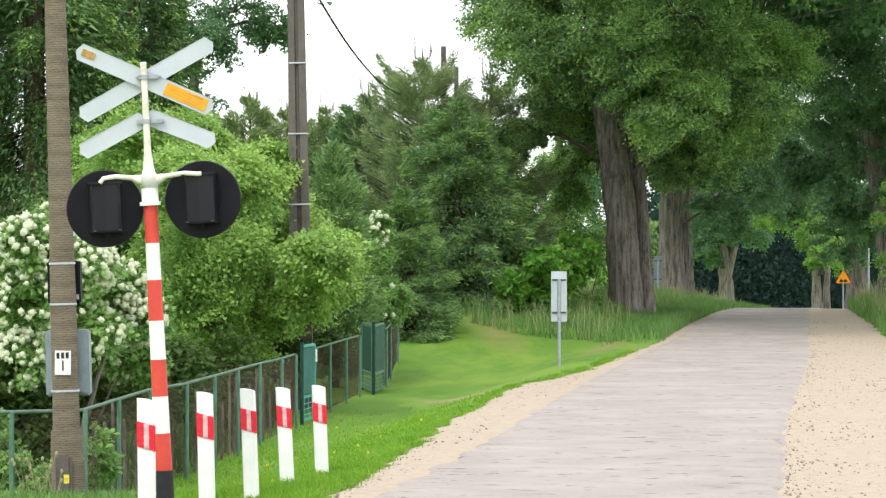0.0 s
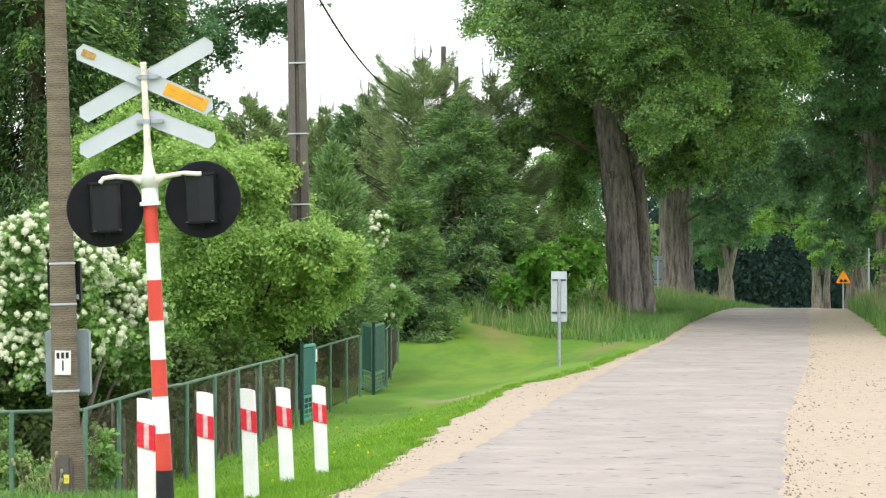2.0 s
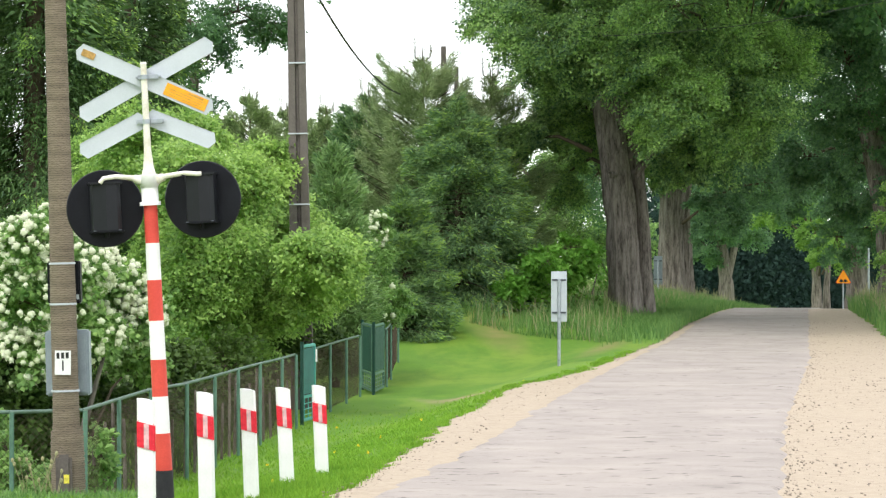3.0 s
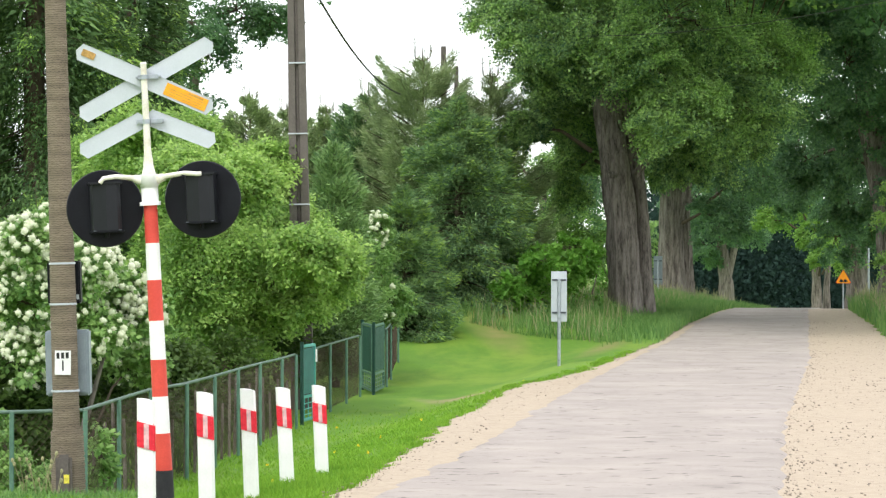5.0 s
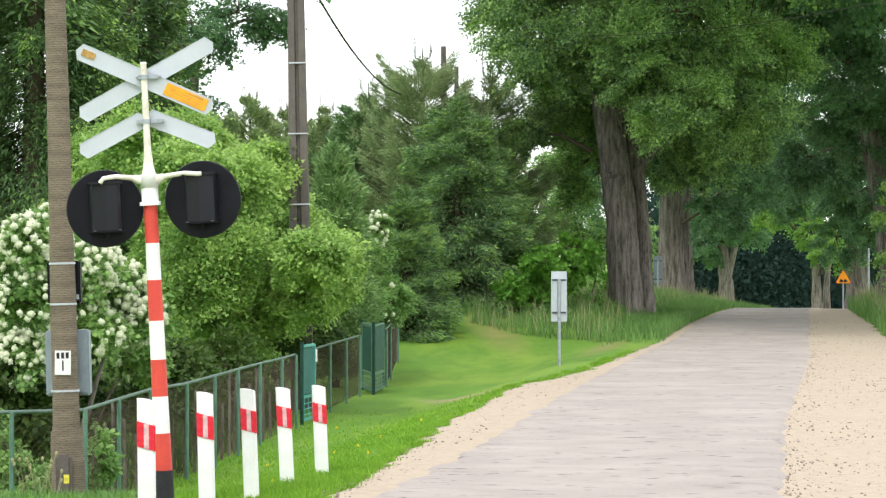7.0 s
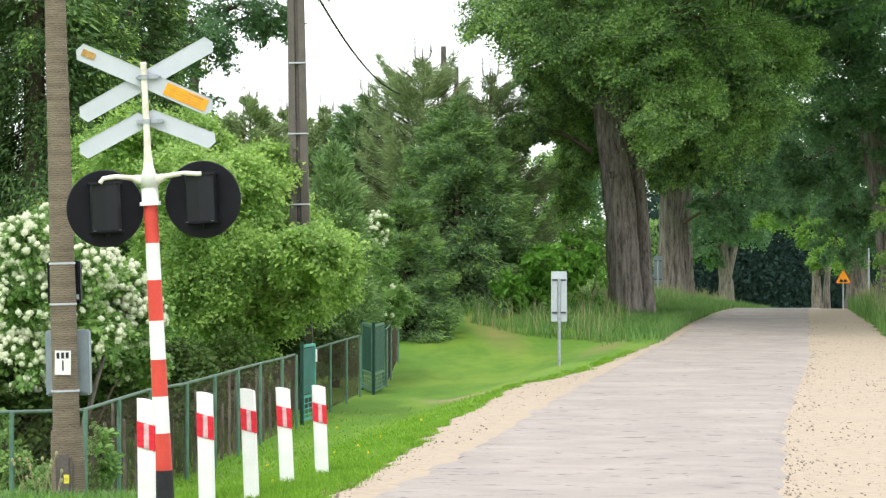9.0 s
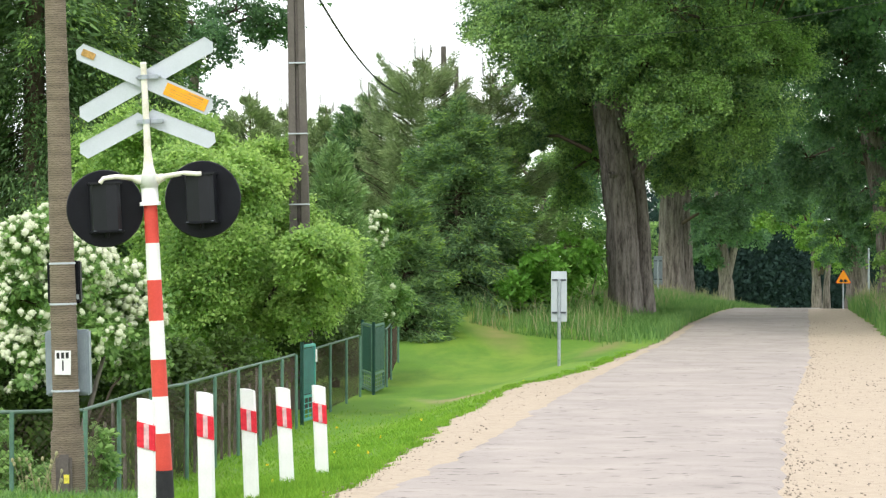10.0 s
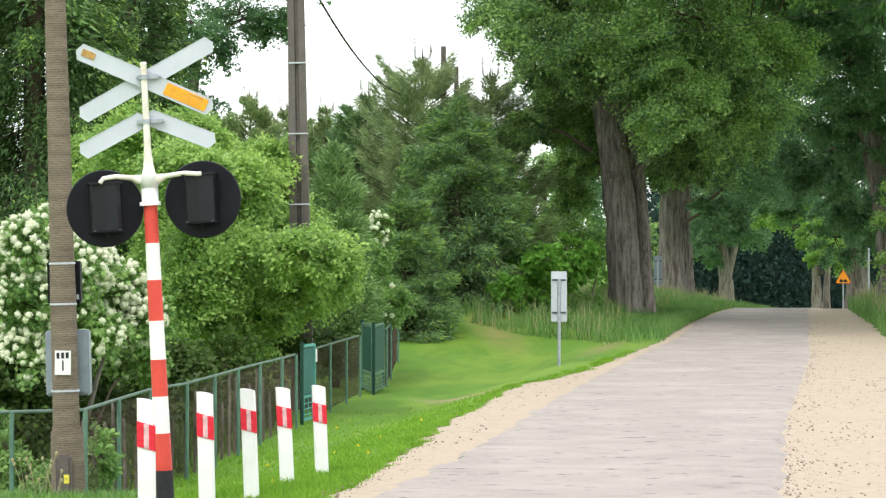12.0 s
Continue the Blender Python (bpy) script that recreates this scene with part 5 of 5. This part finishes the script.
blades("foot_weeds", np.array([(x, y, ground_z(x, y)) for x, y in zip(rng.uniform(-4.6, -2.3, 7000), rng.uniform(23.5, 28.2, 7000))]), 0.12, 0.008, TALL_BLADE, "weeds round the pole and signal feet", 12, 0.5)


def pebbles():
    """Loose stones on both gravel shoulders."""
    r = np.random.default_rng(21)
    sets = []
    tet = np.array([(1, 0, -0.5), (-0.5, 0.87, -0.5), (-0.5, -0.87, -0.5), (0.6, 0.5, 0.5), (-0.8, 0, 0.5), (0.5, -0.6, 0.45)])
    tf = np.array([(0, 2, 1), (0, 1, 3), (1, 4, 3), (1, 2, 4), (2, 5, 4), (2, 0, 5), (0, 3, 5), (3, 4, 5)])
    for k in range(3400):
        y = 20 + 60 * r.random() ** 1.5
        x = road_right(y) - 0.15 + (r.uniform(0, 1.9) if k % 4 else abs(r.normal(0, 0.15))) if r.random() < 0.75 else gravel_left(y) + (road_left(y) - gravel_left(y)) * r.random()
        s = 0.005 + 0.013 * r.random() ** 3
        sets.append((tet * s * r.uniform(0.7, 1.3, 3) + np.array((x, y, ground_z(x, y) + 0.052)), tf))
    me = mesh_of("pebbles", *merge(*sets))
    me.materials.append(STONE)
    tagged(new("pebbles", me), "loose stones on the sandy road shoulder", "gravel", kind="stuff")


pebbles()
rng = np.random.default_rng(8)
dots = scatter(rng, 16, 22, 50, 0.6, 3.5) + np.array((0, 0, 0.05))
dv, df = leaves(rng, np.repeat(dots, 10, axis=0), np.tile((0, 0, 0.2), (160, 1)), 0.022, 0.5, 0.0, 1.0)
dm = mesh_of("dandelions", dv, df)
dm.materials.append(DANDELION)
tagged(new("dandelions", dm), "scattered yellow dandelion flowers in the lawn", "flowers", kind="stuff")
rng = np.random.default_rng(6)
tufts = []
for k in range(230):
    y = 21 + 42 * rng.random() ** 1.3
    x = gravel_left(y) - 0.05 + rng.normal(0.0, 0.06)
    for j in range(46):
        a, b = x + rng.normal(0, 0.045), y + rng.normal(0, 0.09)
        tufts.append((a, b, ground_z(a, b) + 0.02))
blades("edge_tufts", np.array(tufts), 0.05, 0.006, BLADE, "grass tufts creeping over the gravel edge", 15, 0.8)


def dry_weed(x, y, seed):
    """A thin wilted weed: bent stalks with small heads."""
    r = np.random.default_rng(seed)
    t = thing("dry_weed", x, y, ground_z(x, y) - 0.02, "thin pale dry weed stalks by the pole foot", "weed", "dry weeds by the pole")
    for k in range(4):
        a, h = r.uniform(0, 6.28), r.uniform(0.35, 0.6)
        tip = (0.12 * math.cos(a), 0.12 * math.sin(a), h)
        s = part("stalk", a_tube([(0, 0, 0), (tip[0] * 0.3, tip[1] * 0.3, h * 0.6), tip], [0.005, 0.004, 0.003], 5), SEED_HEAD, t)
        bm = bmesh.new()
        bmesh.ops.create_icosphere(bm, subdivisions=1, radius=0.016, matrix=Matrix.Translation(tip) @ Matrix.Diagonal((1, 1, 1.5, 1)))
        part("seed_head", bm, SEED_HEAD, s)


for k, (x, y) in enumerate(((-3.52, 26.1), (-3.62, 26.5), (-3.7, 26.3), (-3.45, 26.4))):
    dry_weed(x, y, 60 + k)


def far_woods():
    """The wood that closes the view: tall crowns in depth, far off, with shade in their leaf colour."""
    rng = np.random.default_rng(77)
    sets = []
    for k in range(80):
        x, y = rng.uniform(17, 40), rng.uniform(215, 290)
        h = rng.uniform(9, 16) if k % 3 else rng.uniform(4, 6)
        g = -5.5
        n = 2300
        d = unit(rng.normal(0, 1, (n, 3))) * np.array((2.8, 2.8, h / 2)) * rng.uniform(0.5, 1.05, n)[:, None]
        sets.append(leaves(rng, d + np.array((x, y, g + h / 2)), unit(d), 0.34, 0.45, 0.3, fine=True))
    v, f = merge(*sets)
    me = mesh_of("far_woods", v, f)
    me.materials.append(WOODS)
    tagged(new("far_woods", me), "distant wood closing the avenue, leaves coloured dark as if shaded", "woods", kind="stuff")


far_woods()


# ---- wind ----
def motions():
    for ob, amount, pace, lag in SWAYS:
        home = Matrix.Translation(ob.location)
        rows = []
        for k in range(31):
            s = k * 0.4
            gust = 0.65 + 0.35 * math.sin(0.55 * s + lag * 0.7)
            a = amount * gust * (math.sin(6.283 * pace * s + lag) + 0.4 * math.sin(6.283 * pace * 2.3 * s + 1.7 * lag))
            b = 0.6 * amount * gust * math.sin(6.283 * pace * 0.8 * s + 2.1 * lag)
            rows.append((s, home @ pose(0, 0, 0, b, a, 0.5 * a)))
        walk(ob, rows)


motions()
